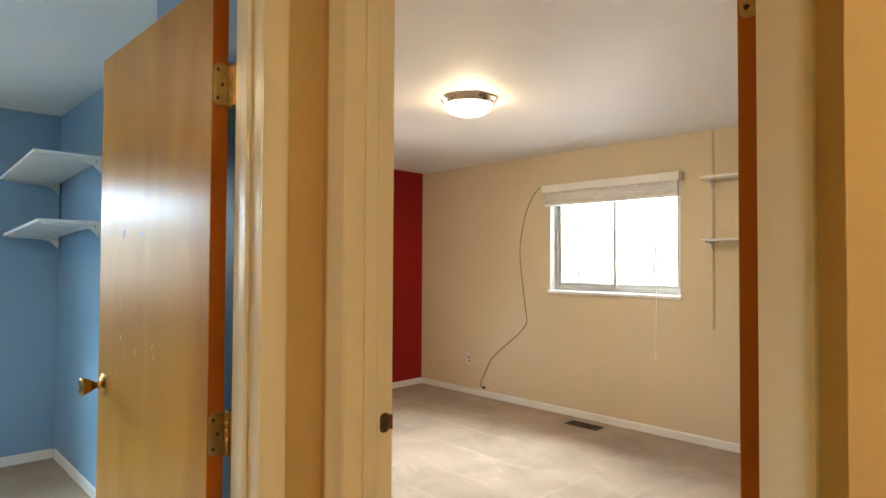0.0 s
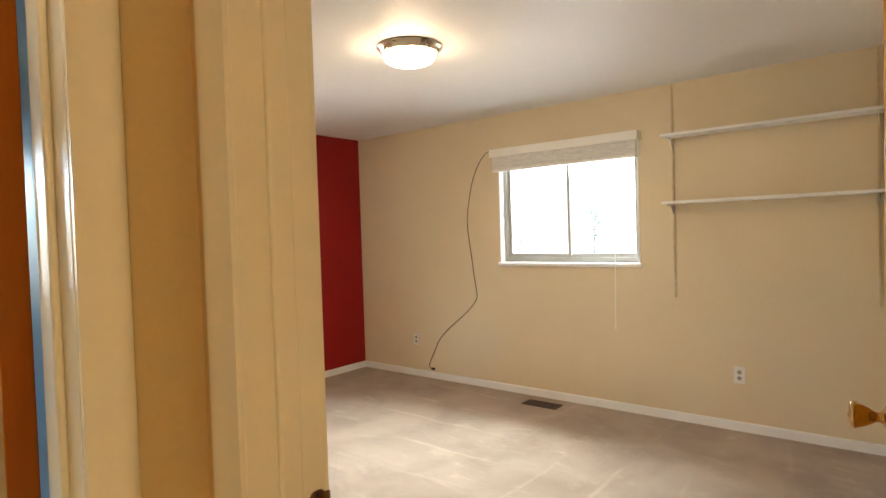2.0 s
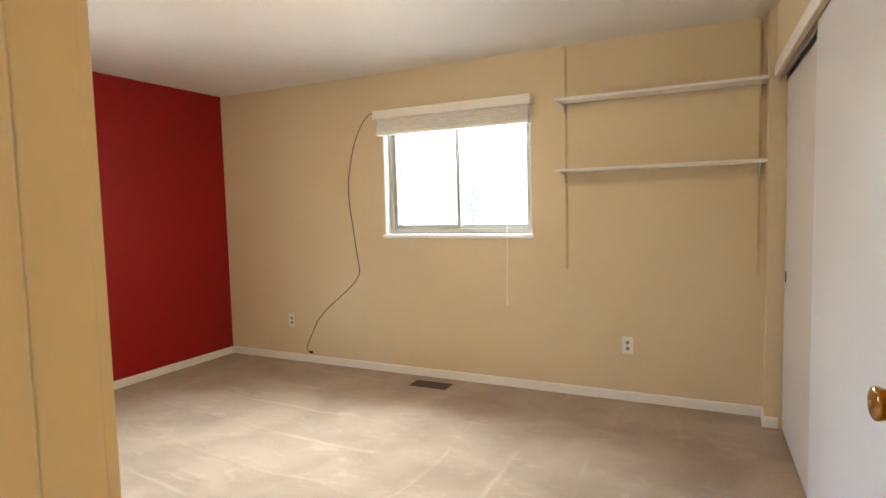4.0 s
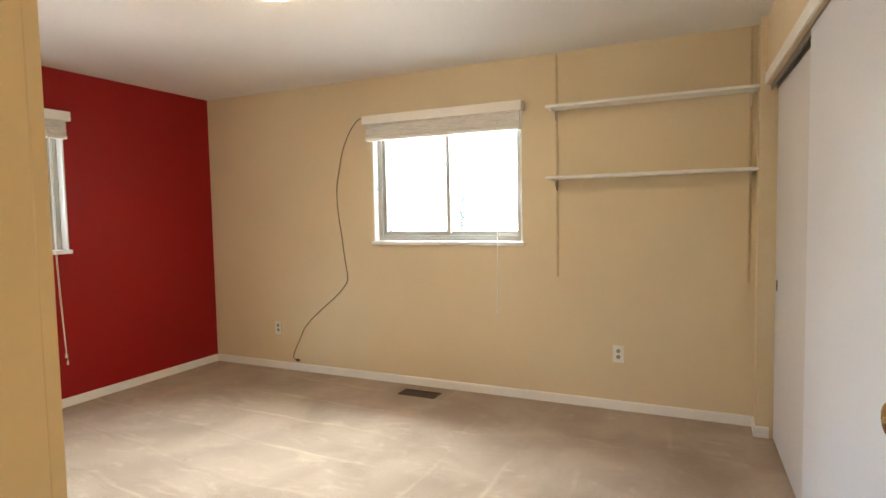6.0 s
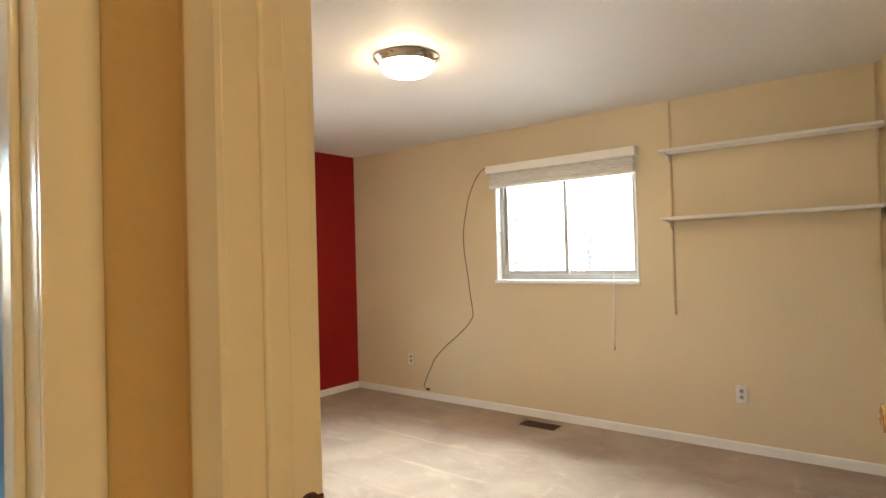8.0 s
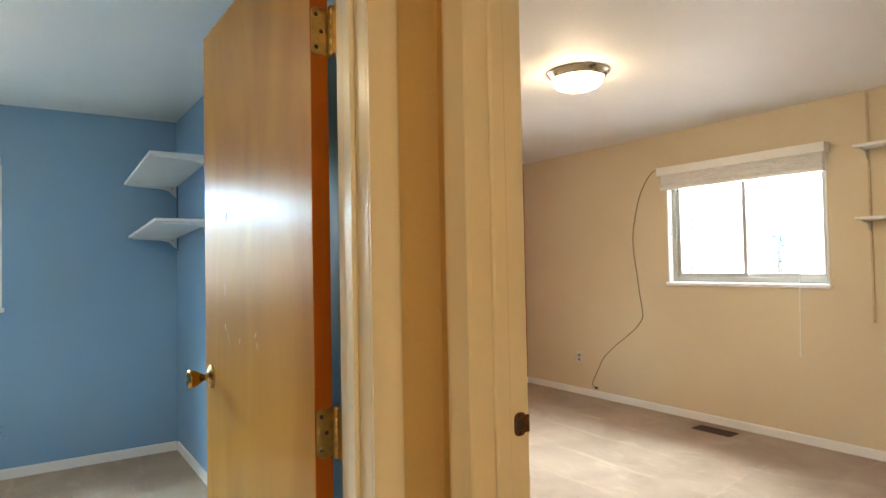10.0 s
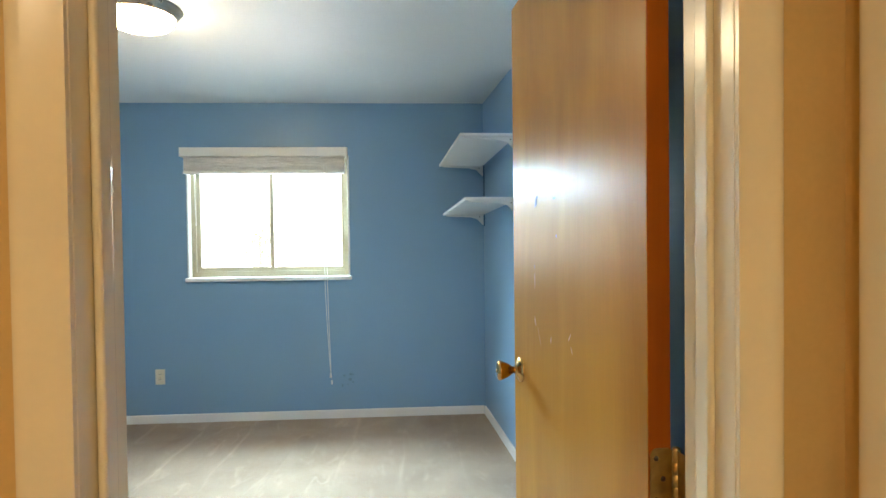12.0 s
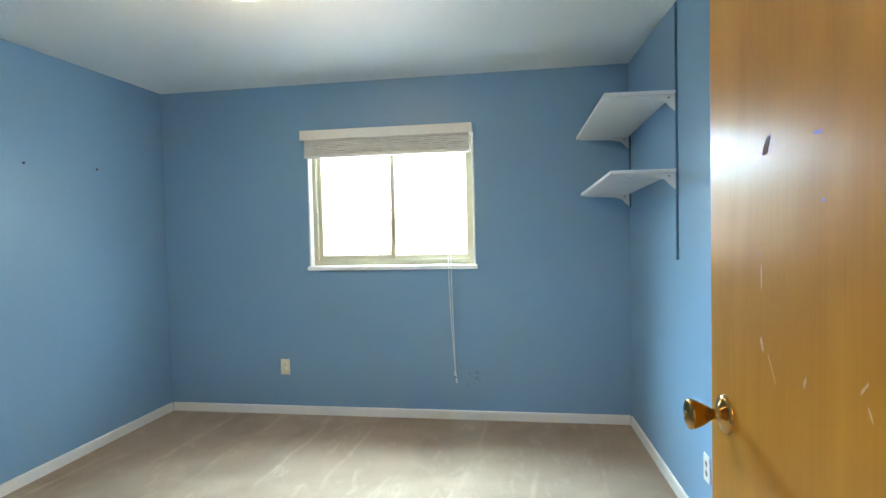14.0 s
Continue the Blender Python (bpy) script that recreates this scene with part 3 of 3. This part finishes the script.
STRIKE = material("dark_bronze", (0.16, 0.085, 0.045), 0.4, metal=0.8, var=0.15, scale=60)
sp = thing("strike_plate", (J0, 0.872, 1.087), "dark bronze strike plate on the cream jamb", "strike plate", "", "")
part("plate", rounded_plate(-0.015, 0.010, -0.020, 0.020, 0.0002, 0.0022, 0.0095), STRIKE, sp, "dark bronze plate")
part("lip", extrude_profile([(0.0022, 0.004), (0.0022, 0.012), (0.0030, 0.0145), (0.0050, 0.016), (0.0060, 0.0150), (0.0047, 0.0135), (0.0040, 0.012), (0.0040, 0.004)], "z", -0.015, 0.015), STRIKE, sp, "curved bronze lip")
part("keeper_hole", boxes((0.0018, 0.0028, -0.010, 0.003, -0.009, 0.009)), BLACK, sp, "dark latch hole")
for dz in (-0.0145, 0.0145):
    part("screw", lathe([(0, 0.0034), (0.0035, 0.003), (0.0042, 0.0016)], 12, "x", (0, -0.003, dz)), DARK_METAL, sp, "small screw")
sp2 = copy_thing(sp, pose(HX - 0.097, K0, 1.087, 0, 0, 90))
sp2["label"] = "dark bronze strike plate on the blue room's cream jamb"


def hinge(parent, x, y, z, face):
    """A butt hinge: one leaf on the door's edge, one on the jamb, the knuckle between."""
    h = part("hinge", rounded_plate(y - 0.001, y + 0.034, z - 0.044, z + 0.044, x, x + 0.0022, 0.010), OLD_BRASS, parent, "brass butt hinge")
    part("jamb_leaf", boxes((x + 0.006, x + 0.040, y + 0.0325, y + 0.0345, z - 0.044, z + 0.044), bevel=0.0009), OLD_BRASS, h, "brass hinge leaf on the jamb")
    part("knuckle", lathe([(0, -0.049), (0.0045, -0.047), (0.0062, -0.044), (0.0062, -0.027), (0.0052, -0.0262), (0.0062, -0.0255), (0.0062, -0.0095), (0.0052, -0.009), (0.0062, -0.0085), (0.0062, 0.0085), (0.0052, 0.009),
                           (0.0062, 0.0095), (0.0062, 0.0255), (0.0052, 0.0262), (0.0062, 0.027), (0.0062, 0.044), (0.0045, 0.047), (0, 0.049)], 14, at=(x + 0.010, y + 0.034, z)), OLD_BRASS, h, "brass hinge knuckle")
    for dy, dz in ((0.008, -0.030), (0.018, 0.0), (0.008, 0.030)):
        part("screw", lathe([(0.0001, 0.0036), (0.003, 0.0032), (0.004, 0.0022)], 12, "x", (x, y + dy, z + dz)), DARK_METAL, h, "dark countersunk screw")
    return h


KNOB = [(0, 0.064), (0.014, 0.0635), (0.021, 0.062), (0.0245, 0.060), (0.0255, 0.057), (0.0245, 0.052), (0.0225, 0.046), (0.0195, 0.039), (0.0155, 0.032), (0.0115, 0.026), (0.0092, 0.022), (0.0088, 0.018), (0.0105, 0.015), (0.0125, 0.013), (0.013, 0.010)]
ROSE = [(0.013, 0.012), (0.017, 0.0105), (0.020, 0.0085), (0.027, 0.0068), (0.0315, 0.0045), (0.0325, 0.0)]


def door(name, at, turn, w, label, kz=1.07):
    """Local: x along the leaf from the hinge edge (0) to -w, y from the hall face (0) to the room face."""
    o = thing(name, at, label, "door", "", "structure", turn)
    bm = boxes((-w, 0, 0, 0.035, 0.064, DOOR_H - 0.002), bevel=0.0018)
    bm.normal_update()
    for f in bm.faces:
        f.material_index = 0 if abs(f.normal.y) > 0.9 else 1
    part("leaf", bm, [VENEER, LIPPING], o, "varnished maple door leaf with orange edges")
    for z in (0.25, 1.065, 1.795):
        hinge(o, -0.0002, 0.0035, z, 0)
    kx = -w + 0.062
    hd = part("door_handle", lathe(KNOB, 28, "y", (kx, 0, kz)), BRASS, o, "polished brass tulip knob")
    part("rose", lathe(ROSE, 28, "y", (kx, 0, kz)), BRASS, hd, "round brass rose")
    part("button", lathe([(0, 0.0665), (0.003, 0.0662), (0.0045, 0.065), (0.0045, 0.063)], 14, "y", (kx, 0, kz)), OLD_BRASS, hd, "small lock button")
    hd2 = part("door_handle", lathe(KNOB, 28, "-y", (kx, 0.035, kz)), BRASS, o, "polished brass tulip knob")
    part("rose", lathe(ROSE, 28, "-y", (kx, 0.035, kz)), BRASS, hd2, "round brass rose")
    part("latch_plate", boxes((-w - 0.0012, -w + 0.001, 0.006, 0.029, kz - 0.028, kz + 0.028), bevel=0.0006), OLD_BRASS, o, "brass latch plate")
    part("latch_bolt", extrude_profile([(-w, 0.011), (-w - 0.010, 0.011), (-w, 0.023)], "z", kz - 0.007, kz + 0.007), OLD_BRASS, o, "brass latch bolt")
    return o


door_k = door("door_1", (-0.672, 0.597, 0), 0.8, 0.738, "open varnished maple door with scuffs and chipped veneer in the blue bedroom")
B_TURN = -82.9
door("door_2", (0.247, 0.914, 0), B_TURN, 0.85, "open varnished maple door in the tan bedroom", kz=1.08)


def patch(bm, cx, cz, w, h, seed, y, lean=0.0):
    """An irregular flat chip in the xz plane."""
    rng = random.Random(seed)
    n = 11
    pts = []
    for i in range(n):
        a = 2 * math.pi * i / n
        r = rng.uniform(0.6, 1.1)
        u, v = w / 2 * r * math.cos(a), h / 2 * r * math.sin(a)
        pts.append(bm.verts.new((cx + u + lean * v, y, cz + v)))
    bm.faces.new(pts)


LX = 0.672
for cx, cz, w, h, s, lean in ((-1.200, 1.495, 0.020, 0.034, 1, 0.45), (-1.072, 1.494, 0.020, 0.007, 2, 0.0), (-1.060, 1.414, 0.008, 0.008, 3, 0.0), (-1.216, 1.344, 0.004, 0.012, 12, 0.0)):
    bm = bmesh.new()
    patch(bm, cx + LX, cz, w, h, s, -0.0006, lean)
    part("chip", bm, BARE_WOOD, door_k, "chipped grey veneer spot")
for cx, cz, w, h, s, lean in ((-1.216, 1.310, 0.0035, 0.038, 5, 0), (-1.215, 1.215, 0.008, 0.026, 6, -0.4), (-1.185, 1.185, 0.0035, 0.055, 7, -0.6), (-1.10, 1.19, 0.007, 0.018, 9, 0.3), (-0.985, 1.215, 0.006, 0.020, 8, 0.8), (-0.975, 1.190, 0.005, 0.020, 10, -0.5)):
    bm = bmesh.new()
    patch(bm, cx + LX, cz, w, h, s, -0.0006, lean)
    part("scuff", bm, PALE_SCUFF, door_k, "pale scuff in the varnish")


# ---- closet doors ----
def closet_door(y0, y1, x, pull_y, label, paint=CLOSET_WHITE):
    o = thing("closet_door", (x, y0, 0), label, "sliding closet door", "sliding closet doors")
    part("panel", boxes((0, 0.030, 0, y1 - y0, 0.066, 2.045), bevel=0.002), paint, o, "white painted sliding panel")
    py = pull_y - y0
    p = part("finger_pull", lathe([(0, 0.0012), (0.009, 0.0012), (0.0115, 0.003), (0.0135, 0.003), (0.014, 0)], 20, "x", (0, 0, 0)), DARK_METAL, o, "oblong dark brass finger pull")
    p.matrix_basis = pose(0, py, 0.95, 0, 0, 180)
    for v in p.data.vertices:
        v.co.z *= 2.3
    return placed(o, CL)


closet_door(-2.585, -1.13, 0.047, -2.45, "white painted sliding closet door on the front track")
# the greyer colour carries the shade on this rear panel
closet_door(-1.30, -0.03, 0.085, -0.10, "white sliding closet door on the back track, its shade put into a greyer colour", CLOSET_SHADED)
ct = thing("closet_track", (0.040, -2.58, 2.06), "steel double closet track with a white painted fascia", "closet track")
part("track", boxes((0.010, 0.014, 0, 2.56, -0.035, -0.001), (0.040, 0.044, 0, 2.56, -0.030, -0.001), (0.080, 0.084, 0, 2.56, -0.030, -0.001), (0.010, 0.084, 0, 2.56, -0.004, -0.0005)), STEEL, ct, "steel double track")
placed(ct, CL)
part("fascia", boxes((-0.017, -0.006, -0.01, 2.575, 0.0, 0.062), bevel=0.002), WHITE, ct, "white painted fascia board")


# ---- shelves ----
def standard(name, at, turn, z0, z1, mat, label):
    """A slotted channel fixed to the wall; local -y is the room."""
    o = thing(name, at, label, "shelf rail", "slotted shelf rails", "", turn)
    part("channel", boxes((-0.0065, -0.005, -0.009, 0, z0, z1), (0.005, 0.0065, -0.009, 0, z0, z1), (-0.005, 0.005, -0.0015, 0, z0, z1)), mat, o, "painted steel channel")
    bm = bmesh.new()
    z = z0 + 0.02
    while z < z1 - 0.02:
        add_box(bm, -0.005, 0.005, -0.0088, -0.0075, z, z + 0.022)
        z += 0.032
    tagged(part("slotted_web", bm, mat, o, "slotted web of the channel"), kind="stuff")
    return o


def bracket_mesh(depth):
    pts = [(0.0, 0.0), (-depth, 0.0), (-depth, -0.008), (-depth * 0.35, -0.016), (-0.05, -0.030), (-0.02, -0.062), (-0.004, -0.075), (0.0, -0.075)]
    return extrude_profile(pts, "x", -0.0015, 0.0015)


def shelf(name, x0, x1, depth, at_x, at_y, z, turn, brackets, label, thick=0.018, tilt=0.0):
    o = thing(name, (at_x, at_y, z), label, "wall shelf", "wall shelves", "", turn)
    part("board", boxes((x0, x1, -depth - 0.012, -0.012, 0.0, thick), bevel=0.003), SHELF_WHITE, o, "white shelf board")
    for b in brackets:
        bm = bracket_mesh(depth * 0.93)
        bm.transform(Matrix.Translation((b, -0.011, -0.0005)))
        part("bracket", bm, SHELF_WHITE, o, "white steel shelf bracket")
        part("bolt", lathe([(0, 0.0035), (0.003, 0.003), (0.004, 0.0)], 10, "x", (b + 0.0015, -0.040, -0.014)), DARK_METAL, o, "dark bracket bolt")
    if tilt:
        bpy.context.view_layer.update()
        o.matrix_world = o.matrix_world @ pose((x0 + x1) / 2, 0, 0) @ pose(0, 0, 0, 0, -tilt, 0) @ pose(-(x0 + x1) / 2, 0, 0)
    return o


for x in (-1.097, 0.062):
    standard("shelf_rail", (x, NY - 0.0005, 0), 0, 0.932, 2.432, TAN_METAL, "tan painted slotted shelf rail on the tan wall")
for z in (1.592, 2.052):
    shelf("wall_shelf", -1.131, 0.094, 0.165, 0, NY, z, 0, (-1.097, 0.062), "long white shelf on slotted rails on the tan wall")
for x, z0, z1 in ((-4.215, 1.50, 2.03), (-3.208, 1.215, 2.432)):
    standard("shelf_rail", (x, KN - 0.0005, 0), 0, z0, z1, BLUE_METAL, "dark blue painted slotted shelf rail on the blue wall")
for z, depth in ((1.607, 0.305), (1.978, 0.33)):
    shelf("wall_shelf", -4.240, -3.190, depth, 0, KN, z, 0, (-4.215, -3.208), "deep white shelf on slotted rails on the blue wall", tilt=2.6)


# ---- ceiling lights ----
def ceiling_light(at, mat, label):
    o = thing("ceiling_light", at, label, "ceiling light", "flush ceiling lights")
    part("pan", lathe([(0.10, 0.0), (0.168, 0.0), (0.175, -0.002), (0.177, -0.007), (0.173, -0.012), (0.166, -0.017), (0.161, -0.025), (0.153, -0.034), (0.148, -0.041), (0.142, -0.042), (0.139, -0.036), (0.10, -0.030)], 56), NICKEL, o, "brushed nickel pan")
    part("shade", lathe([(0.137, -0.038), (0.139, -0.052), (0.134, -0.066), (0.118, -0.079), (0.092, -0.090), (0.062, -0.097), (0.030, -0.101), (0, -0.102)], 56), mat, o, "lit frosted glass dome")
    for a in (20, 140, 260):
        c, s = math.cos(radians(a)), math.sin(radians(a))
        part("knob", lathe([(0, -0.050), (0.006, -0.049), (0.009, -0.043), (0.007, -0.036), (0.004, -0.030)], 12, at=(0.158 * c, 0.158 * s, 0.004)), NICKEL, o, "small nickel knob")
    return o


ceiling_light((-1.885, 2.725, H), GLOW_B, "lit flush ceiling light with a nickel rim in the tan bedroom")
ceiling_light((-2.58, -0.79, H), GLOW_K, "lit flush ceiling light with a nickel rim in the blue bedroom")
# unseen third fixture, added to give the hall trim warm light
ceiling_light((1.15, -0.15, H), GLOW_H, "unseen flush ceiling light added to light the hall")


# ---- outlets, vent, cable and small wall marks ----
def outlet(at, turn, mat, label):
    o = thing("wall_outlet", at, label, "electrical outlet", "wall outlets", "", turn)
    part("cover_plate", boxes((-0.035, 0.035, -0.006, 0, -0.057, 0.057), bevel=0.0025), mat, o, "plastic cover plate")
    for dz in (-0.020, 0.020):
        bm = lathe([(0, 0.0072), (0.0130, 0.0072), (0.0140, 0.006), (0.0140, 0.004)], 20, "y", (0, 0, dz))
        r = part("receptacle", bm, SOCKET if mat == PLASTIC else IVORY, o, "round socket face")
        part("slot", boxes((-0.0065, -0.0045, -0.0078, -0.0070, dz - 0.002, dz + 0.007), (0.0045, 0.0065, -0.0078, -0.0070, dz - 0.002, dz + 0.007)), BLACK, r, "dark contact slots")
    part("screw", lathe([(0, 0.0074), (0.0025, 0.007), (0.003, 0.006)], 10, "y", (0, 0, 0)), OLD_BRASS, o, "small cover screw")
    return o


outlet((-3.566, NY, 0.412), 0, PLASTIC, "white double wall outlet low on the tan wall beside the cable")
outlet((-0.695, NY, 0.430), 0, PLASTIC, "white double wall outlet low on the tan wall under the shelves")
placed(outlet((0, -1.384 - 1.07, 0.402), 90, IVORY, "ivory double wall outlet low on the blue wall under the window"), WK)
outlet((-2.83, KN, 0.36), 0, PLASTIC, "white double wall outlet low on the blue wall behind the door")

v = thing("floor_vent", (-2.085, 4.405, Z0), "dark brown metal floor register in the beige carpet", "floor vent")
part("frame", boxes((-0.150, 0.150, -0.068, -0.054, 0, 0.005), (-0.150, 0.150, 0.054, 0.068, 0, 0.005), (-0.150, -0.136, -0.054, 0.054, 0, 0.005), (0.136, 0.150, -0.054, 0.054, 0, 0.005), bevel=0.0015), BROWN_METAL, v, "brown metal rim")
part("damper", boxes((-0.136, 0.136, -0.054, 0.054, 0.0004, 0.0012)), BLACK, v, "dark opening")
slat = None
for i in range(20):
    x = -0.128 + i * 0.01347
    if slat is None:
        slat = part("slat", boxes((-0.0012, 0.0012, -0.054, 0.054, 0.0012, 0.0036)), BROWN_METAL, v)
        slat.location.x = x
    else:
        s = new("slat", slat.data)
        s.parent = v
        s.location.x = x
part("bar", boxes((-0.136, 0.136, -0.003, 0.003, 0.0036, 0.0046)), BROWN_METAL, v)

cable = thing("cable", (-2.612, NY, 0), "thin dark brown cable hanging down the tan wall from the blind", "cable")
CX = [(-0.020, 2.138), (-0.075, 2.125), (-0.150, 2.045), (-0.222, 1.900), (-0.262, 1.740), (-0.288, 1.600), (-0.286, 1.430), (-0.258, 1.220), (-0.236, 1.040), (-0.212, 0.880), (-0.235, 0.815), (-0.300, 0.742), (-0.400, 0.660),
      (-0.490, 0.590), (-0.585, 0.510), (-0.665, 0.425), (-0.715, 0.330), (-0.765, 0.240), (-0.792, 0.180), (-0.780, 0.152), (-0.750, 0.146)]
part("cord", tube([(x, -0.006 - 0.003 * math.sin(z * 5), z) for x, z in CX], 0.0032), BROWN_CABLE, cable, "thin brown cord")
part("plug", lathe([(0, -0.022), (0.007, -0.020), (0.010, -0.010), (0.012, 0.004), (0.010, 0.016), (0, 0.018)], 14, "x", (-0.744, -0.0135, 0.146)), BLACK, cable, "small black plug")

for x, z in ((1.20, 1.80), (0.67, 1.815)):
    a = thing("wall_anchor", (x, 0, z), "small dark screw anchor in the blue wall", "wall anchor", "wall anchors", "", 180)
    part("anchor", lathe([(0, 0.008), (0.003, 0.008), (0.006, 0.003), (0.007, 0.0)], 12, "y", (0, 0, 0)), DARK_METAL, a)
    part("screw", lathe([(0, 0.013), (0.002, 0.012), (0.002, 0.006)], 10, "y", (0, 0, 0)), DARK_METAL, a)
    placed(a, SO)

bm = bmesh.new()
for cx, cz, w, h, s in ((-0.02, 0.375, 0.022, 0.02, 21), (0.03, 0.385, 0.04, 0.022, 22), (0.02, 0.345, 0.03, 0.03, 23), (0.045, 0.325, 0.02, 0.015, 24), (-0.035, 0.30, 0.014, 0.03, 25), (0.005, 0.31, 0.012, 0.012, 26)):
    patch(bm, cx, cz, w, h, s, -0.0008)
sm = setting("wall_smudge", bm, SMUDGE, "grey smudges on the blue wall under the blind cord")
sm.matrix_world = WK @ pose(0, -1.07, 0.0, 0, 0, 90)



# ---- the garden outside the windows ----
def foliage(name, at, height, radius, cone, color, label, seed, clumps=46, leaves=34):
    """A shrub or a small conifer: a tapered trunk with limbs, and leaves in uneven clumps."""
    rng = random.Random(seed)
    o = thing(name, at, label, "tree" if cone else "shrub")
    bark = material("grey_brown_bark", (0.16, 0.12, 0.09), 0.9, var=0.25, scale=8, fine=0.2)
    leaf = material(name + "_leaf", color, 0.6, spec=0.3, var=0.25, scale=3, fine=0.1)
    bm = lathe([(0, 0), (0.075, 0), (0.05, height * 0.4), (0.02, height * 0.85), (0, height * 0.9)], 9)
    part("trunk", bm, bark, o)
    crown = bmesh.new()
    limbs = bmesh.new()
    for i in range(clumps):
        u = (i + rng.random()) / clumps
        z = height * (0.16 + 0.84 * u)
        reach = radius * ((1.0 - u) * 0.9 + 0.08 if cone else math.sqrt(max(0.05, 1 - (2 * u - 0.9) ** 2))) * rng.uniform(0.6, 1.1)
        a = i * 2.4 + rng.uniform(-0.4, 0.4)
        tip = Vector((reach * math.cos(a), reach * math.sin(a), z - (0.12 * reach if cone else 0)))
        base = Vector((0, 0, z - 0.15 * (0 if cone else height)))
        side = Vector((-math.sin(a), math.cos(a), 0)) * 0.012
        vs = [limbs.verts.new(p) for p in (base - side, base + side, tip)] + [limbs.verts.new(base + Vector((0, 0, 0.025)))]
        for q in ((0, 1, 2), (1, 3, 2), (3, 0, 2)):
            limbs.faces.new([vs[k] for k in q])
        for k in range(leaves):
            t = rng.uniform(0.35, 1.05)
            spread = 0.17 if cone else 0.24
            c = base.lerp(tip, t) + Vector((rng.gauss(0, spread), rng.gauss(0, spread), rng.gauss(0, spread * 0.5))) * radius * 0.8
            d = Vector((rng.uniform(-1, 1), rng.uniform(-1, 1), rng.uniform(-0.6, 0.6))).normalized() * rng.uniform(0.03, 0.06)
            e = d.cross(Vector((rng.uniform(-1, 1), rng.uniform(-1, 1), 1))).normalized() * 0.016
            crown.faces.new([crown.verts.new(p) for p in (c - d, c + e, c + d, c - e)])
    part("limb", limbs, bark, o)
    tagged(part("crown", crown, leaf, o, "many small leaves"), kind="stuff")
    return o


foliage("garden_shrub", (-11.6, -2.0, -0.5), 2.3, 0.75, False, (0.10, 0.17, 0.05), "green leafy shrub outside the blue bedroom", 3)
foliage("garden_conifer", (-6.9, 12.2, -0.5), 3.6, 0.95, True, (0.07, 0.13, 0.14), "blue-green conifer outside the tan bedroom", 4, 60, 40)
foliage("garden_conifer", (-5.6, 13.4, -0.5), 2.6, 0.8, True, (0.07, 0.13, 0.14), "low blue-green conifer outside the tan bedroom", 5, 50, 40)
